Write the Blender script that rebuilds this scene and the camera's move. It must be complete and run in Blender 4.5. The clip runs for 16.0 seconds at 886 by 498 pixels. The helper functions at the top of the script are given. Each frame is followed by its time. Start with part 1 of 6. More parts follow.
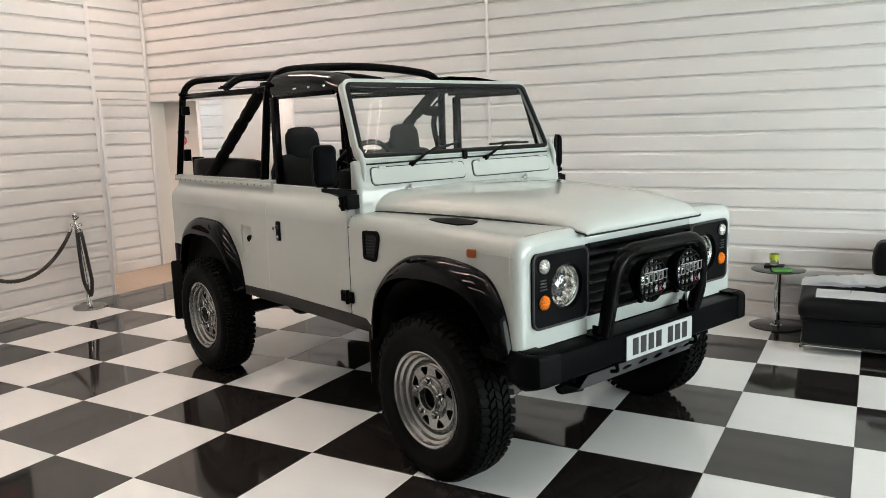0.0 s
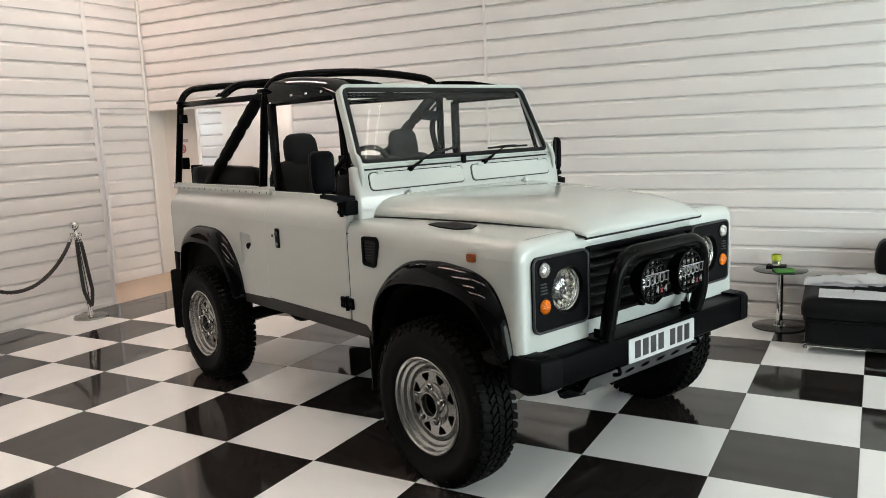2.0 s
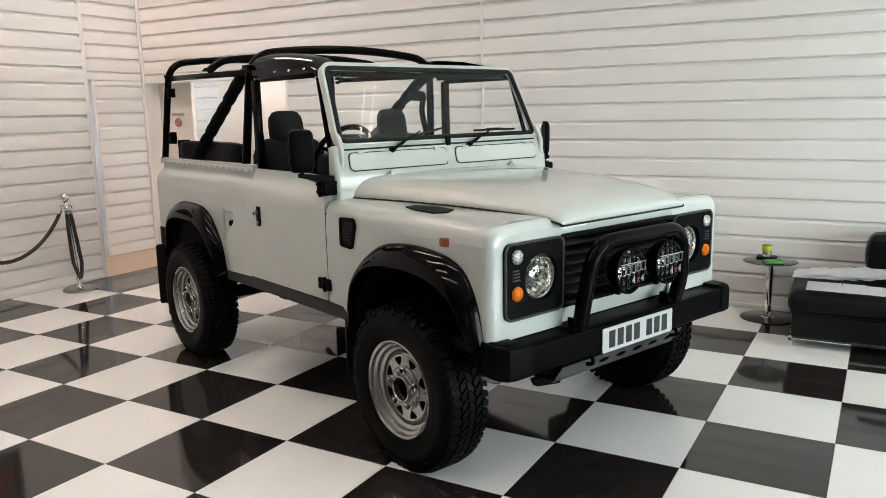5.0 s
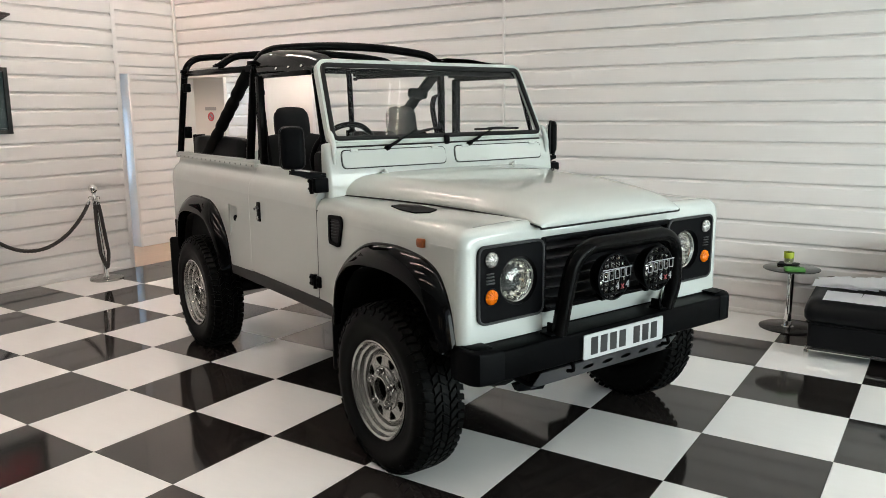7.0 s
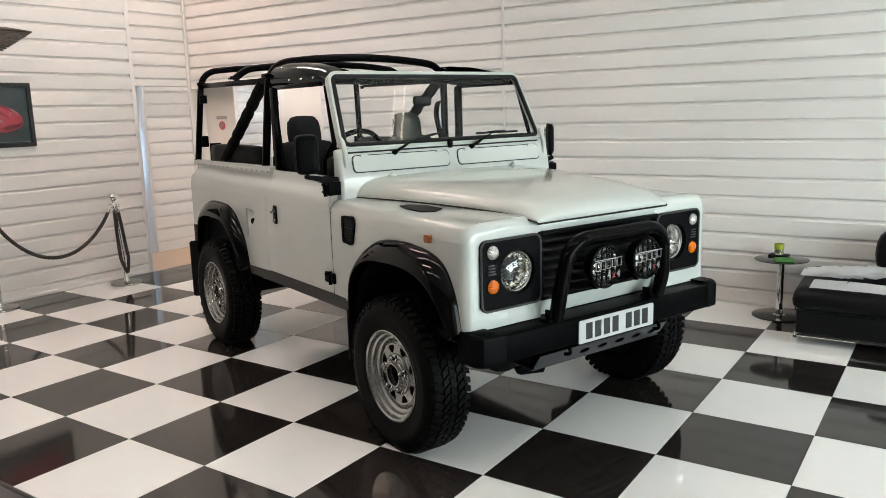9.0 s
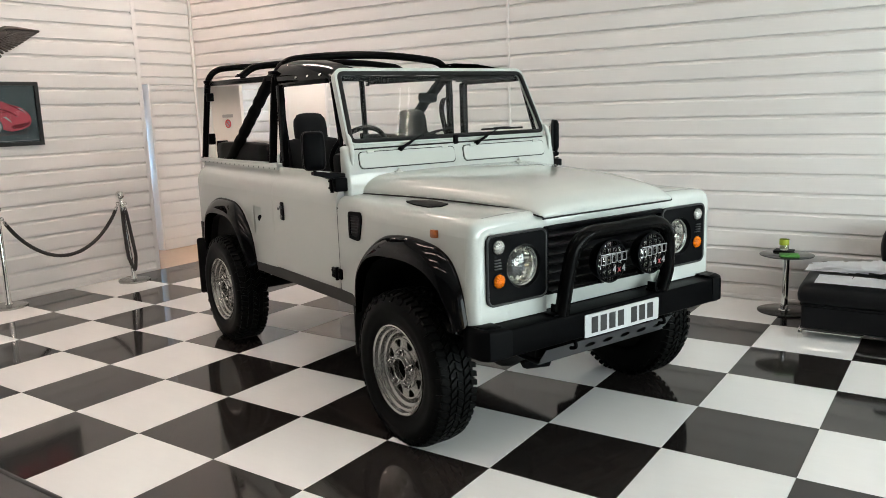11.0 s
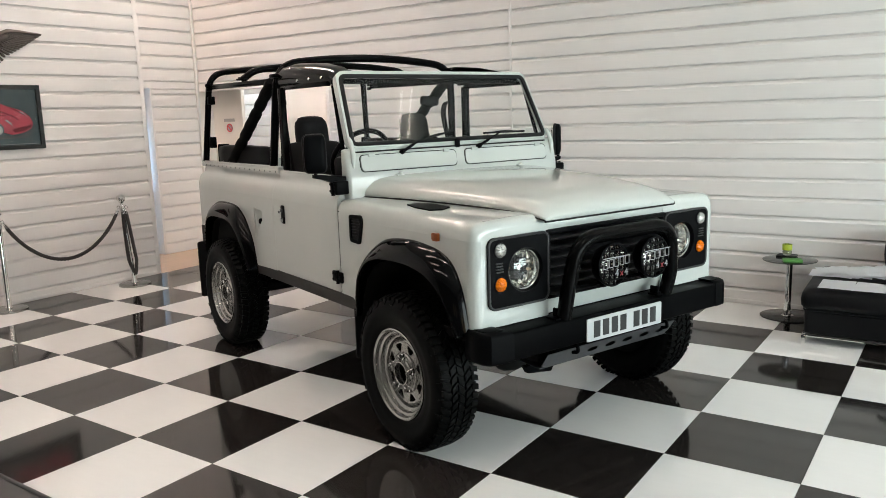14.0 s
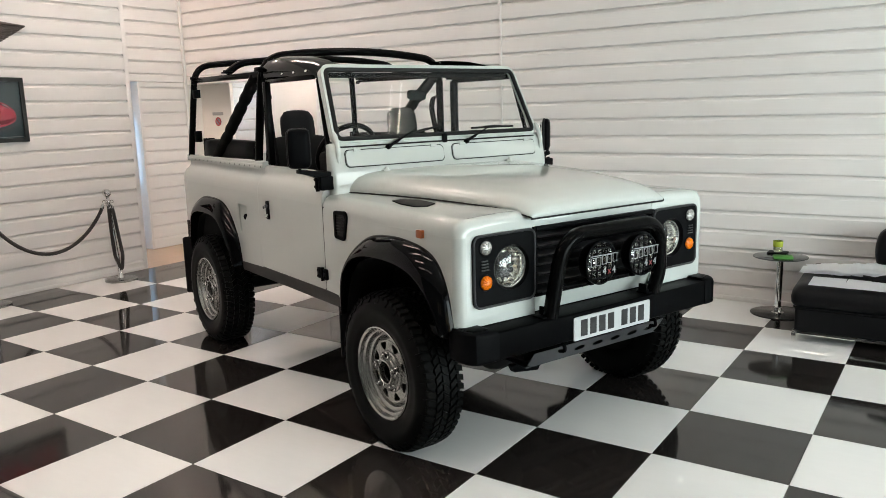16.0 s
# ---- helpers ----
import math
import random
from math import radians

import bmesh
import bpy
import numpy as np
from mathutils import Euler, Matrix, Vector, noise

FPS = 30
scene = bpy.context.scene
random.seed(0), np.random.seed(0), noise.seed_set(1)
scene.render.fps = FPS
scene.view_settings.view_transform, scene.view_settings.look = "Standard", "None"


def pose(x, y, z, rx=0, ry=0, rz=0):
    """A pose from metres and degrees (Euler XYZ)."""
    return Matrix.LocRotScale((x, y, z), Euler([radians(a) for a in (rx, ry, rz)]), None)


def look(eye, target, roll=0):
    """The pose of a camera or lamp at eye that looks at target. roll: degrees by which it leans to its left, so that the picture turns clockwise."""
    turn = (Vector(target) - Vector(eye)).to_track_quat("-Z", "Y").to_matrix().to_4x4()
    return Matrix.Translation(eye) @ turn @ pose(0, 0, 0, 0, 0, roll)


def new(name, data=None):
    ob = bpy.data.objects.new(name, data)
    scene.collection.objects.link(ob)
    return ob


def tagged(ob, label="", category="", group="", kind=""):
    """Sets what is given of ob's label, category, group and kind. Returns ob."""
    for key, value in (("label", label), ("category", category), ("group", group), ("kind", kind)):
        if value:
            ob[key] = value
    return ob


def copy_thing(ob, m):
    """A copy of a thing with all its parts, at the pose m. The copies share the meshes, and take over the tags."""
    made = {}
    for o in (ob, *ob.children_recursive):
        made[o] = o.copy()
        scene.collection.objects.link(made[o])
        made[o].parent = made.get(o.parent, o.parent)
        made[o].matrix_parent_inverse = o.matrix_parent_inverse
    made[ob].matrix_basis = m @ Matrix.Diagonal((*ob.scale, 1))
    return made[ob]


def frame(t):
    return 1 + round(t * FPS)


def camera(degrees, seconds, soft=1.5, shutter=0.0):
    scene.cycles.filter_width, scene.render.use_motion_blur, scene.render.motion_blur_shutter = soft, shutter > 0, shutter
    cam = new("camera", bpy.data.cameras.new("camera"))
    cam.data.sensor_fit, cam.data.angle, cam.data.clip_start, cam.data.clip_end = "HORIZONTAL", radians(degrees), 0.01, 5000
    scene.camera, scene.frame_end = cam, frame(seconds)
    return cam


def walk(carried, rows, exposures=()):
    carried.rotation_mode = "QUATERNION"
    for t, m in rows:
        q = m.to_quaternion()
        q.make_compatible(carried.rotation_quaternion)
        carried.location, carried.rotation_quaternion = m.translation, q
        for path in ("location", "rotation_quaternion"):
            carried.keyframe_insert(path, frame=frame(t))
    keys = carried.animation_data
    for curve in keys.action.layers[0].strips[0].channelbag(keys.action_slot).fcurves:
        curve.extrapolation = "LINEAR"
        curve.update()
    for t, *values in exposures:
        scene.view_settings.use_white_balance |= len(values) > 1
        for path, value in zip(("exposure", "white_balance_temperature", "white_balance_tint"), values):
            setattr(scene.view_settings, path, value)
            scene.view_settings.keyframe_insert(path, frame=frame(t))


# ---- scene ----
cam = camera(60.0, 16.0, soft=0.85)
PATH = [
    (0, (2.422, -2.865, 1.618), (1.449, -1.146, 1.3), -1.8),
    (0.5, (2.417, -2.853, 1.611), (1.447, -1.134, 1.292), -2.5),
    (1, (2.42, -2.842, 1.614), (1.462, -1.116, 1.298), -2.3),
    (1.5, (2.416, -2.841, 1.615), (1.456, -1.114, 1.305), -2.3),
    (2, (2.421, -2.842, 1.614), (1.444, -1.124, 1.309), -2.6),
    (2.5, (2.437, -2.847, 1.616), (1.444, -1.139, 1.301), -2.4),
    (3, (2.45, -2.846, 1.615), (1.465, -1.138, 1.284), -1.7),
    (3.5, (2.473, -2.849, 1.616), (1.508, -1.129, 1.284), -1.2),
    (4, (2.494, -2.85, 1.616), (1.532, -1.13, 1.276), -1.3),
    (6.5, (2.633, -2.537, 1.627), (1.565, -0.887, 1.26), -0.6),
    (7, (2.75, -2.543, 1.626), (1.655, -0.91, 1.263), -0.5),
    (7.5, (2.867, -2.567, 1.63), (1.766, -0.94, 1.251), -0.7),
    (8, (2.905, -2.621, 1.642), (1.8, -0.996, 1.271), -1.2),
    (8.5, (2.907, -2.712, 1.647), (1.791, -1.09, 1.292), -1.5),
    (9, (2.918, -2.784, 1.646), (1.808, -1.159, 1.29), -1.7),
    (11.5, (2.929, -2.812, 1.633), (1.802, -1.199, 1.274), -2.0),
    (12, (2.918, -2.807, 1.632), (1.782, -1.199, 1.279), -1.9),
    (12.5, (2.912, -2.806, 1.629), (1.785, -1.191, 1.28), -1.6),
    (13, (2.912, -2.804, 1.626), (1.786, -1.187, 1.283), -1.5),
    (13.5, (2.911, -2.8, 1.625), (1.784, -1.185, 1.279), -1.6),
    (14, (2.917, -2.795, 1.62), (1.793, -1.178, 1.275), -1.8),
    (14.5, (2.917, -2.783, 1.616), (1.8, -1.161, 1.269), -1.7),
    (15, (2.92, -2.761, 1.616), (1.807, -1.138, 1.261), -1.7),
    (15.5, (2.919, -2.736, 1.617), (1.804, -1.115, 1.258), -1.8),
    (16, (2.914, -2.721, 1.621), (1.805, -1.097, 1.261), -1.6),
]
walk(cam, [(t, look(eye, target, roll)) for t, eye, target, roll in PATH])

# ---- world and light ----
world = bpy.data.worlds.new("world")
scene.world = world
world.use_nodes = True
wn = world.node_tree.nodes
sky = wn.new("ShaderNodeTexSky")
sky.sky_type, sky.sun_disc = "NISHITA", False
sky.sun_elevation, sky.sun_rotation = radians(35), radians(100)
wn["Background"].inputs["Strength"].default_value = 0.12
world.node_tree.links.new(sky.outputs["Color"], wn["Background"].inputs["Color"])

ROOM_TOP = 4.3            # ceiling height
WALL_FAR_Y = 3.70         # planked wall behind the car
WALL_LEFT_X = -4.36       # planked wall with the picture
WALL_NOOK_X = -5.35       # planked wall set back beyond the left wall's end
WALL_RIGHT_X = 7.6        # glazed shop front
WALL_BACK_Y = -7.2
TILE = 0.6
TUBE_POWER = 47.0


def area_lamp(name, m, w, h, watts, colour):
    lamp = bpy.data.lights.new(name, "AREA")
    lamp.shape, lamp.size, lamp.size_y, lamp.energy, lamp.color = "RECTANGLE", w, h, watts, colour
    ob = new(name, lamp)
    ob.matrix_world = m
    return ob


# area lamp that stands in for daylight through the unseen glazed shop front
area_lamp("daylight_shopfront", look((7.45, 0.0, 1.30), (1.5, 1.4, 1.0)), 5.4, 2.0, 330, (0.81, 0.935, 0.935))

# ---- materials ----
def material(name, colour, rough=0.5, metal=0.0, coat=0.0, var=0.08, scale=6.0, grain=0.0, grain_scale=(60, 60, 60), bump=0.0,
             bump_scale=250.0, rough_var=0.08, spec=0.5, each=0.0):
    """Principled surface with colour and gloss that vary at a coarse and a fine scale."""
    m = bpy.data.materials.new(name)
    m.use_nodes = True
    nt = m.node_tree
    n, l = nt.nodes, nt.links
    b = n["Principled BSDF"]
    b.inputs["Metallic"].default_value = metal
    b.inputs["Specular IOR Level"].default_value = spec
    b.inputs["Coat Weight"].default_value = coat
    b.inputs["Coat Roughness"].default_value = 0.03
    b.inputs["Coat IOR"].default_value = 1.56
    tc = n.new("ShaderNodeTexCoord")
    coarse = n.new("ShaderNodeTexNoise")
    coarse.inputs["Scale"].default_value, coarse.inputs["Detail"].default_value = scale, 6
    l.new(tc.outputs["Object"], coarse.inputs["Vector"])
    mp = n.new("ShaderNodeMapping")
    mp.inputs["Scale"].default_value = grain_scale
    l.new(tc.outputs["Object"], mp.inputs["Vector"])
    fine = n.new("ShaderNodeTexNoise")
    fine.inputs["Scale"].default_value, fine.inputs["Detail"].default_value = 1.0, 8
    l.new(mp.outputs["Vector"], fine.inputs["Vector"])
    # brightness factor = 1 + var*(coarse-.5)*2 + grain*(fine-.5)*2 + each*(random-.5)*2
    def spread(socket, amount):
        a = n.new("ShaderNodeMath")
        a.operation = "MULTIPLY_ADD"
        a.inputs[1].default_value, a.inputs[2].default_value = 2 * amount, -amount
        l.new(socket, a.inputs[0])
        return a.outputs[0]
    def add(x, y):
        a = n.new("ShaderNodeMath")
        a.operation = "ADD"
        l.new(x, a.inputs[0])
        if isinstance(y, float):
            a.inputs[1].default_value = y
        else:
            l.new(y, a.inputs[1])
        return a.outputs[0]
    total = add(add(spread(coarse.outputs["Fac"], var), spread(fine.outputs["Fac"], grain)), 1.0)
    if each:
        info = n.new("ShaderNodeObjectInfo")
        total = add(total, spread(info.outputs["Random"], each))
    vm = n.new("ShaderNodeVectorMath")
    vm.operation = "SCALE"
    vm.inputs[0].default_value = colour
    l.new(total, vm.inputs["Scale"])
    l.new(vm.outputs["Vector"], b.inputs["Base Color"])
    r = spread(coarse.outputs["Fac"], rough_var)
    l.new(add(r, float(rough)), b.inputs["Roughness"])
    if bump:
        bn = n.new("ShaderNodeTexNoise")
        bn.inputs["Scale"].default_value, bn.inputs["Detail"].default_value = bump_scale, 3
        l.new(tc.outputs["Object"], bn.inputs["Vector"])
        bp = n.new("ShaderNodeBump")
        bp.inputs["Strength"].default_value, bp.inputs["Distance"].default_value = bump, 0.002
        l.new(bn.outputs["Fac"], bp.inputs["Height"])
        l.new(bp.outputs["Normal"], b.inputs["Normal"])
    return m


def glass(name, colour, rough=0.0, ior=1.45, mix=0.0):
    m = bpy.data.materials.new(name)
    m.use_nodes = True
    b = m.node_tree.nodes["Principled BSDF"]
    b.inputs["Base Color"].default_value = (*colour, 1)
    b.inputs["Roughness"].default_value, b.inputs["IOR"].default_value = rough, ior
    b.inputs["Transmission Weight"].default_value = 1.0
    return m


def glow(name, colour, strength):
    m = bpy.data.materials.new(name)
    m.use_nodes = True
    b = m.node_tree.nodes["Principled BSDF"]
    b.inputs["Base Color"].default_value = (*colour, 1)
    b.inputs["Emission Color"].default_value = (*colour, 1)
    b.inputs["Emission Strength"].default_value = strength
    return m


PLANK = material("white_pvc_cladding", (0.74, 0.715, 0.695), 0.38, var=0.035, scale=1.3, grain=0.04, grain_scale=(1.5, 1.5, 160), each=0.012, bump=0.03, bump_scale=90)
JAMB = material("glossy_white_pvc_board", (0.74, 0.72, 0.70), 0.17, var=0.03, scale=1.3, spec=0.6, rough_var=0.03)
PLASTER = material("cream_painted_plaster", (0.72, 0.68, 0.63), 0.7, var=0.04, scale=2.5, grain=0.02, bump=0.06)
CEIL = material("white_ceiling_paint", (0.78, 0.77, 0.75), 0.8, var=0.03, bump=0.05)
TILE_WHITE = material("white_polished_tile", (0.77, 0.765, 0.75), 0.04, var=0.045, scale=2.2, grain=0.03, grain_scale=(5, 26, 5), each=0.015, rough_var=0.012, bump=0.006, bump_scale=9)
TILE_BLACK = material("black_polished_tile", (0.0175, 0.0148, 0.0135), 0.07, var=0.25, scale=4.0, grain=0.2, grain_scale=(4, 30, 4), each=0.1, rough_var=0.015, bump=0.006, bump_scale=9, spec=0.46)
GROUT = material("dark_tile_joint", (0.10, 0.095, 0.09), 0.8, var=0.2, scale=20)
WOOD_FLOOR = material("oak_laminate", (0.42, 0.305, 0.215), 0.42, var=0.12, scale=3, grain=0.18, grain_scale=(60, 3, 60))
MAT_RUBBER = material("dark_rubber_matting", (0.03, 0.029, 0.03), 0.42, var=0.15, grain=0.2, bump=0.25, bump_scale=120)
CAR_WHITE = material("white_car_paint", (0.468, 0.498, 0.474), 0.42, coat=1.0, var=0.03, scale=2.2, rough_var=0.03, bump=0.05, bump_scale=5, spec=0.25)
BLACK_GLOSS = material("gloss_black_plastic", (0.002, 0.002, 0.0022), 0.03, coat=0.0, var=0.2, scale=8, rough_var=0.015, bump=0.01, bump_scale=14, spec=0.11)
BLACK_SATIN = material("satin_black_powder_coat", (0.0016, 0.0017, 0.0020), 0.36, var=0.2, scale=9, grain=0.15, bump=0.06, bump_scale=320, spec=0.018)
BLACK_TUBE = material("semi_gloss_black_tube_paint", (0.0018, 0.0018, 0.0019), 0.18, var=0.2, scale=12, bump=0.03, bump_scale=60, spec=0.05)
# base colour raised so that the slats' upper lips look lit
GRILLE = material("lightened_black_grille_plastic", (0.020, 0.0205, 0.022), 0.40, var=0.2, scale=14, grain=0.1, bump=0.08, bump_scale=300, spec=0.4)
BLACK_PLASTIC = material("textured_black_plastic", (0.0019, 0.0021, 0.0026), 0.48, var=0.15, scale=14, grain=0.1, bump=0.08, bump_scale=420, spec=0.04)
FOAM = material("black_foam_padding", (0.004, 0.004, 0.004), 0.8, var=0.2, bump=0.2, bump_scale=200, spec=0.08)
TYRE = material("black_tyre_rubber", (0.0034, 0.0036, 0.0035), 0.5, var=0.3, scale=10, grain=0.2, bump=0.12, bump_scale=180, spec=0.05)
STEEL = material("silver_painted_steel", (0.35, 0.35, 0.335), 0.25, metal=0.92, var=0.08, scale=9, grain=0.04, rough_var=0.04)
STEEL_DARK = material("weathered_grey_steel", (0.065, 0.068, 0.074), 0.45, metal=0.6, var=0.2, scale=20, grain=0.15, bump=0.1)
CHROME = material("polished_chrome", (0.80, 0.79, 0.77), 0.09, metal=1.0, var=0.04, scale=20)
BOWL = material("fluted_chromed_lamp_bowl", (0.80, 0.79, 0.74), 0.16, metal=1.0, var=0.5, scale=55, rough_var=0.05)
FACETED = material("faceted_clear_lamp_lens", (0.50, 0.50, 0.48), 0.14, metal=0.65, var=0.95, scale=140, bump=1.0, bump_scale=150)
REFLECTOR = material("bright_lamp_reflector", (0.40, 0.395, 0.38), 0.14, metal=1.0, var=0.3, scale=40)
UNDER = material("underbody_black", (0.005, 0.005, 0.005), 0.8, var=0.4, scale=15, grain=0.2, spec=0.15)
FABRIC = material("charcoal_seat_cloth", (0.011, 0.011, 0.0115), 0.9, var=0.12, grain=0.2, grain_scale=(300, 300, 300), bump=0.3, bump_scale=500, spec=0.15)
VINYL = material("black_vinyl", (0.003, 0.003, 0.0034), 0.42, var=0.15, bump=0.08, bump_scale=260, spec=0.05)
LEATHER = material("black_leather", (0.006, 0.006, 0.0066), 0.42, var=0.2, scale=5, grain=0.1, bump=0.16, bump_scale=150, spec=0.12)
PAPER = material("white_paper", (0.95, 0.96, 0.98), 0.6, var=0.03, scale=9)
ORANGE = material("orange_lamp_lens", (0.66, 0.150, 0.001), 0.14, var=0.95, scale=130, bump=1.0, bump_scale=140)
AMBER_DARK = material("dull_orange_marker_lens", (0.26, 0.058, 0.004), 0.3, var=0.15, scale=60, bump=0.3, bump_scale=90)
PLATE_WHITE = material("reflective_white_plate", (0.44, 0.455, 0.46), 0.3, var=0.02)
INK = material("black_plate_ink", (0.008, 0.008, 0.009), 0.35)
RED_INK = material("red_ink", (0.22, 0.012, 0.02), 0.4)
WHITE_INK = material("white_ink", (0.26, 0.26, 0.27), 0.4)
SILL = material("dusty_dark_grey_sill_paint", (0.022, 0.021, 0.020), 0.5, var=0.25, scale=7, grain=0.1, spec=0.2)
SEAM_GREY = material("grey_panel_seam_line", (0.20, 0.205, 0.195), 0.6)
RUBBER = material("black_rubber_seal", (0.010, 0.010, 0.0105), 0.5, var=0.2, spec=0.15)
SCREEN = glass("clear_windscreen_glass", (0.96, 0.98, 0.97), 0.0, 1.28)
PIC_GLASS = glass("anti_glare_picture_glass", (0.97, 0.98, 0.98), 0.0, 1.10)
LENS = glass("clear_lamp_glass", (0.98, 0.98, 0.97))
SMOKED = material("smoked_black_glass", (0.018, 0.018, 0.018), 0.05, var=0.05, spec=0.35)
CUP_GLASS = glass("greyish_clear_glass", (0.80, 0.84, 0.72), 0.05)
GREEN_CLOTH = material("green_box_card", (0.05, 0.20, 0.025), 0.55, var=0.1, scale=30)
ROPE = material("dark_brown_twisted_rope", (0.020, 0.015, 0.012), 0.55, var=0.25, scale=60, bump=0.3, bump_scale=300)
PEWTER = material("aged_bronze_casting", (0.11, 0.093, 0.085), 0.40, metal=0.8, var=0.25, scale=25, bump=0.15, bump_scale=60)
FRAME_BLACK = material("black_picture_frame", (0.008, 0.008, 0.008), 0.3, var=0.1)
POSTER_DARK = material("dark_slate_print", (0.035, 0.05, 0.055), 0.25, var=0.45, scale=2.5)
POSTER_RED = material("red_print", (0.27, 0.032, 0.048), 0.25, var=0.3, scale=7)
POSTER_DEEP = material("deep_red_print", (0.10, 0.006, 0.012), 0.25, var=0.3, scale=9)
POSTER_GREY = material("pale_grey_print", (0.20, 0.20, 0.21), 0.25, var=0.2, scale=9)
SIGN_GREY = material("grey_sign_plate", (0.36, 0.35, 0.34), 0.4)
SIGN_RED = material("red_sign_print", (0.55, 0.07, 0.08), 0.4)
TUBE_GLOW = glow("fluorescent_tube", (1.0, 0.915, 0.83), TUBE_POWER)
# strength and tint of the next tubes are set to balance wall brightness
TUBE_WALL = glow("wall_balance_tube", (1.0, 0.885, 0.80), TUBE_POWER * 0.38)
TUBE_WARM = glow("warm_fill_tube", (1.0, 0.80, 0.715), TUBE_POWER * 1.15)
CORNER_FILL = glow("bright_warm_corner_fill", (1.0, 0.805, 0.72), TUBE_POWER * 2.2)
TUBE_LOW = glow("toned_down_tube", (1.0, 0.885, 0.80), TUBE_POWER * 0.20)
RECESS_FILL = glow("recess_fill_tube", (1.0, 0.90, 0.86), TUBE_POWER * 0.95)
SIDE_ROOM_FILL = glow("side_room_fill_tube", (1.0, 0.86, 0.76), TUBE_POWER * 0.10)
COOL_RECESS_FILL = glow("cool_recess_fill_tube", (0.86, 0.93, 1.0), TUBE_POWER * 0.75)
SKY_PANE = glow("frosted_daylight_pane", (0.42, 0.70, 1.0), 7.5)
WARM_PANE = glow("warm_glow_pane", (1.0, 0.78, 0.50), 0.6)
OUT_GROUND = material("pale_asphalt", (0.09, 0.09, 0.09), 0.8, var=0.2, scale=2)
DARK_WALL = material("dark_unseen_wall", (0.045, 0.045, 0.048), 0.6, var=0.1, scale=2)

# ---- mesh helpers ----
def finish(bm, name, mat, smooth=40):
    bmesh.ops.recalc_face_normals(bm, faces=bm.faces)
    me = bpy.data.meshes.new(name)
    bm.to_mesh(me)
    bm.free()
    for m in mat if isinstance(mat, (list, tuple)) else [mat]:
        me.materials.append(m)
    if smooth:
        me.polygons.foreach_set("use_smooth", [True] * len(me.polygons))
        me.set_sharp_from_angle(angle=radians(smooth))
    return me


def part(name, bm, mat, parent, label="", smooth=40):
    ob = new(name, finish(bm, name, mat, smooth))
    ob.parent = parent
    return tagged(ob, label)


def thing(name, bm, mat, label, category, group="", kind="", smooth=40):
    return tagged(new(name, finish(bm, name, mat, smooth)), label, category, group, kind)


def empty(name, m, label, category, group=""):
    ob = new(name)
    ob.matrix_world = m
    return tagged(ob, label, category, group)


def box(bm, a, b, bevel=0.0, seg=2):
    """A box from corner a to corner b, with rounded edges."""
    lo, hi = [min(p) for p in zip(a, b)], [max(p) for p in zip(a, b)]
    made = bmesh.ops.create_cube(bm, size=1.0)["verts"]
    for v in made:
        v.co = [(lo[i] + hi[i]) / 2 + v.co[i] * (hi[i] - lo[i]) for i in range(3)]
    if bevel:
        es = {e for v in made for e in v.link_edges}
        bmesh.ops.bevel(bm, geom=list(es), offset=bevel, segments=seg, profile=0.5, affect="EDGES", clamp_overlap=True)
    return bm


def fillet(pts, r, seg=6):
    """A polyline with its inner corners rounded; r is one radius or one for each inner corner."""
    pts = [Vector(p) for p in pts]
    out = [pts[0]]
    for i in range(1, len(pts) - 1):
        rr = r[i - 1] if isinstance(r, (list, tuple)) else r
        a, b, c = pts[i - 1], pts[i], pts[i + 1]
        u, w = (a - b).normalized(), (c - b).normalized()
        d = min(rr, (a - b).length * 0.49, (c - b).length * 0.49)
        p, q = b + u * d, b + w * d
        for k in range(seg + 1):
            t = k / seg
            out.append(p * (1 - t) ** 2 + b * 2 * t * (1 - t) + q * t * t)
    out.append(pts[-1])
    return out


def tube(bm, pts, r, seg=12, closed=False, cap=True):
    """A round bar along pts; r is one radius or one per point."""
    pts = [Vector(p) for p in pts]
    n = len(pts)
    rings = []
    up = None
    for i, p in enumerate(pts):
        if closed:
            d = (pts[(i + 1) % n] - pts[i - 1]).normalized()
        else:
            d = (pts[min(i + 1, n - 1)] - pts[max(i - 1, 0)]).normalized()
        if up is None:
            up = d.orthogonal().normalized()
        up = (up - d * up.dot(d)).normalized()
        side = d.cross(up)
        rr = r[i] if isinstance(r, (list, tuple)) else r
        rings.append([bm.verts.new(p + (up * math.cos(a) + side * math.sin(a)) * rr) for a in (2 * math.pi * k / seg for k in range(seg))])
    for i in range(n if closed else n - 1):
        a, b = rings[i], rings[(i + 1) % n]
        for k in range(seg):
            bm.faces.new((a[k], a[(k + 1) % seg], b[(k + 1) % seg], b[k]))
    if cap and not closed:
        bm.faces.new(rings[0][::-1])
        bm.faces.new(rings[-1])
    return bm


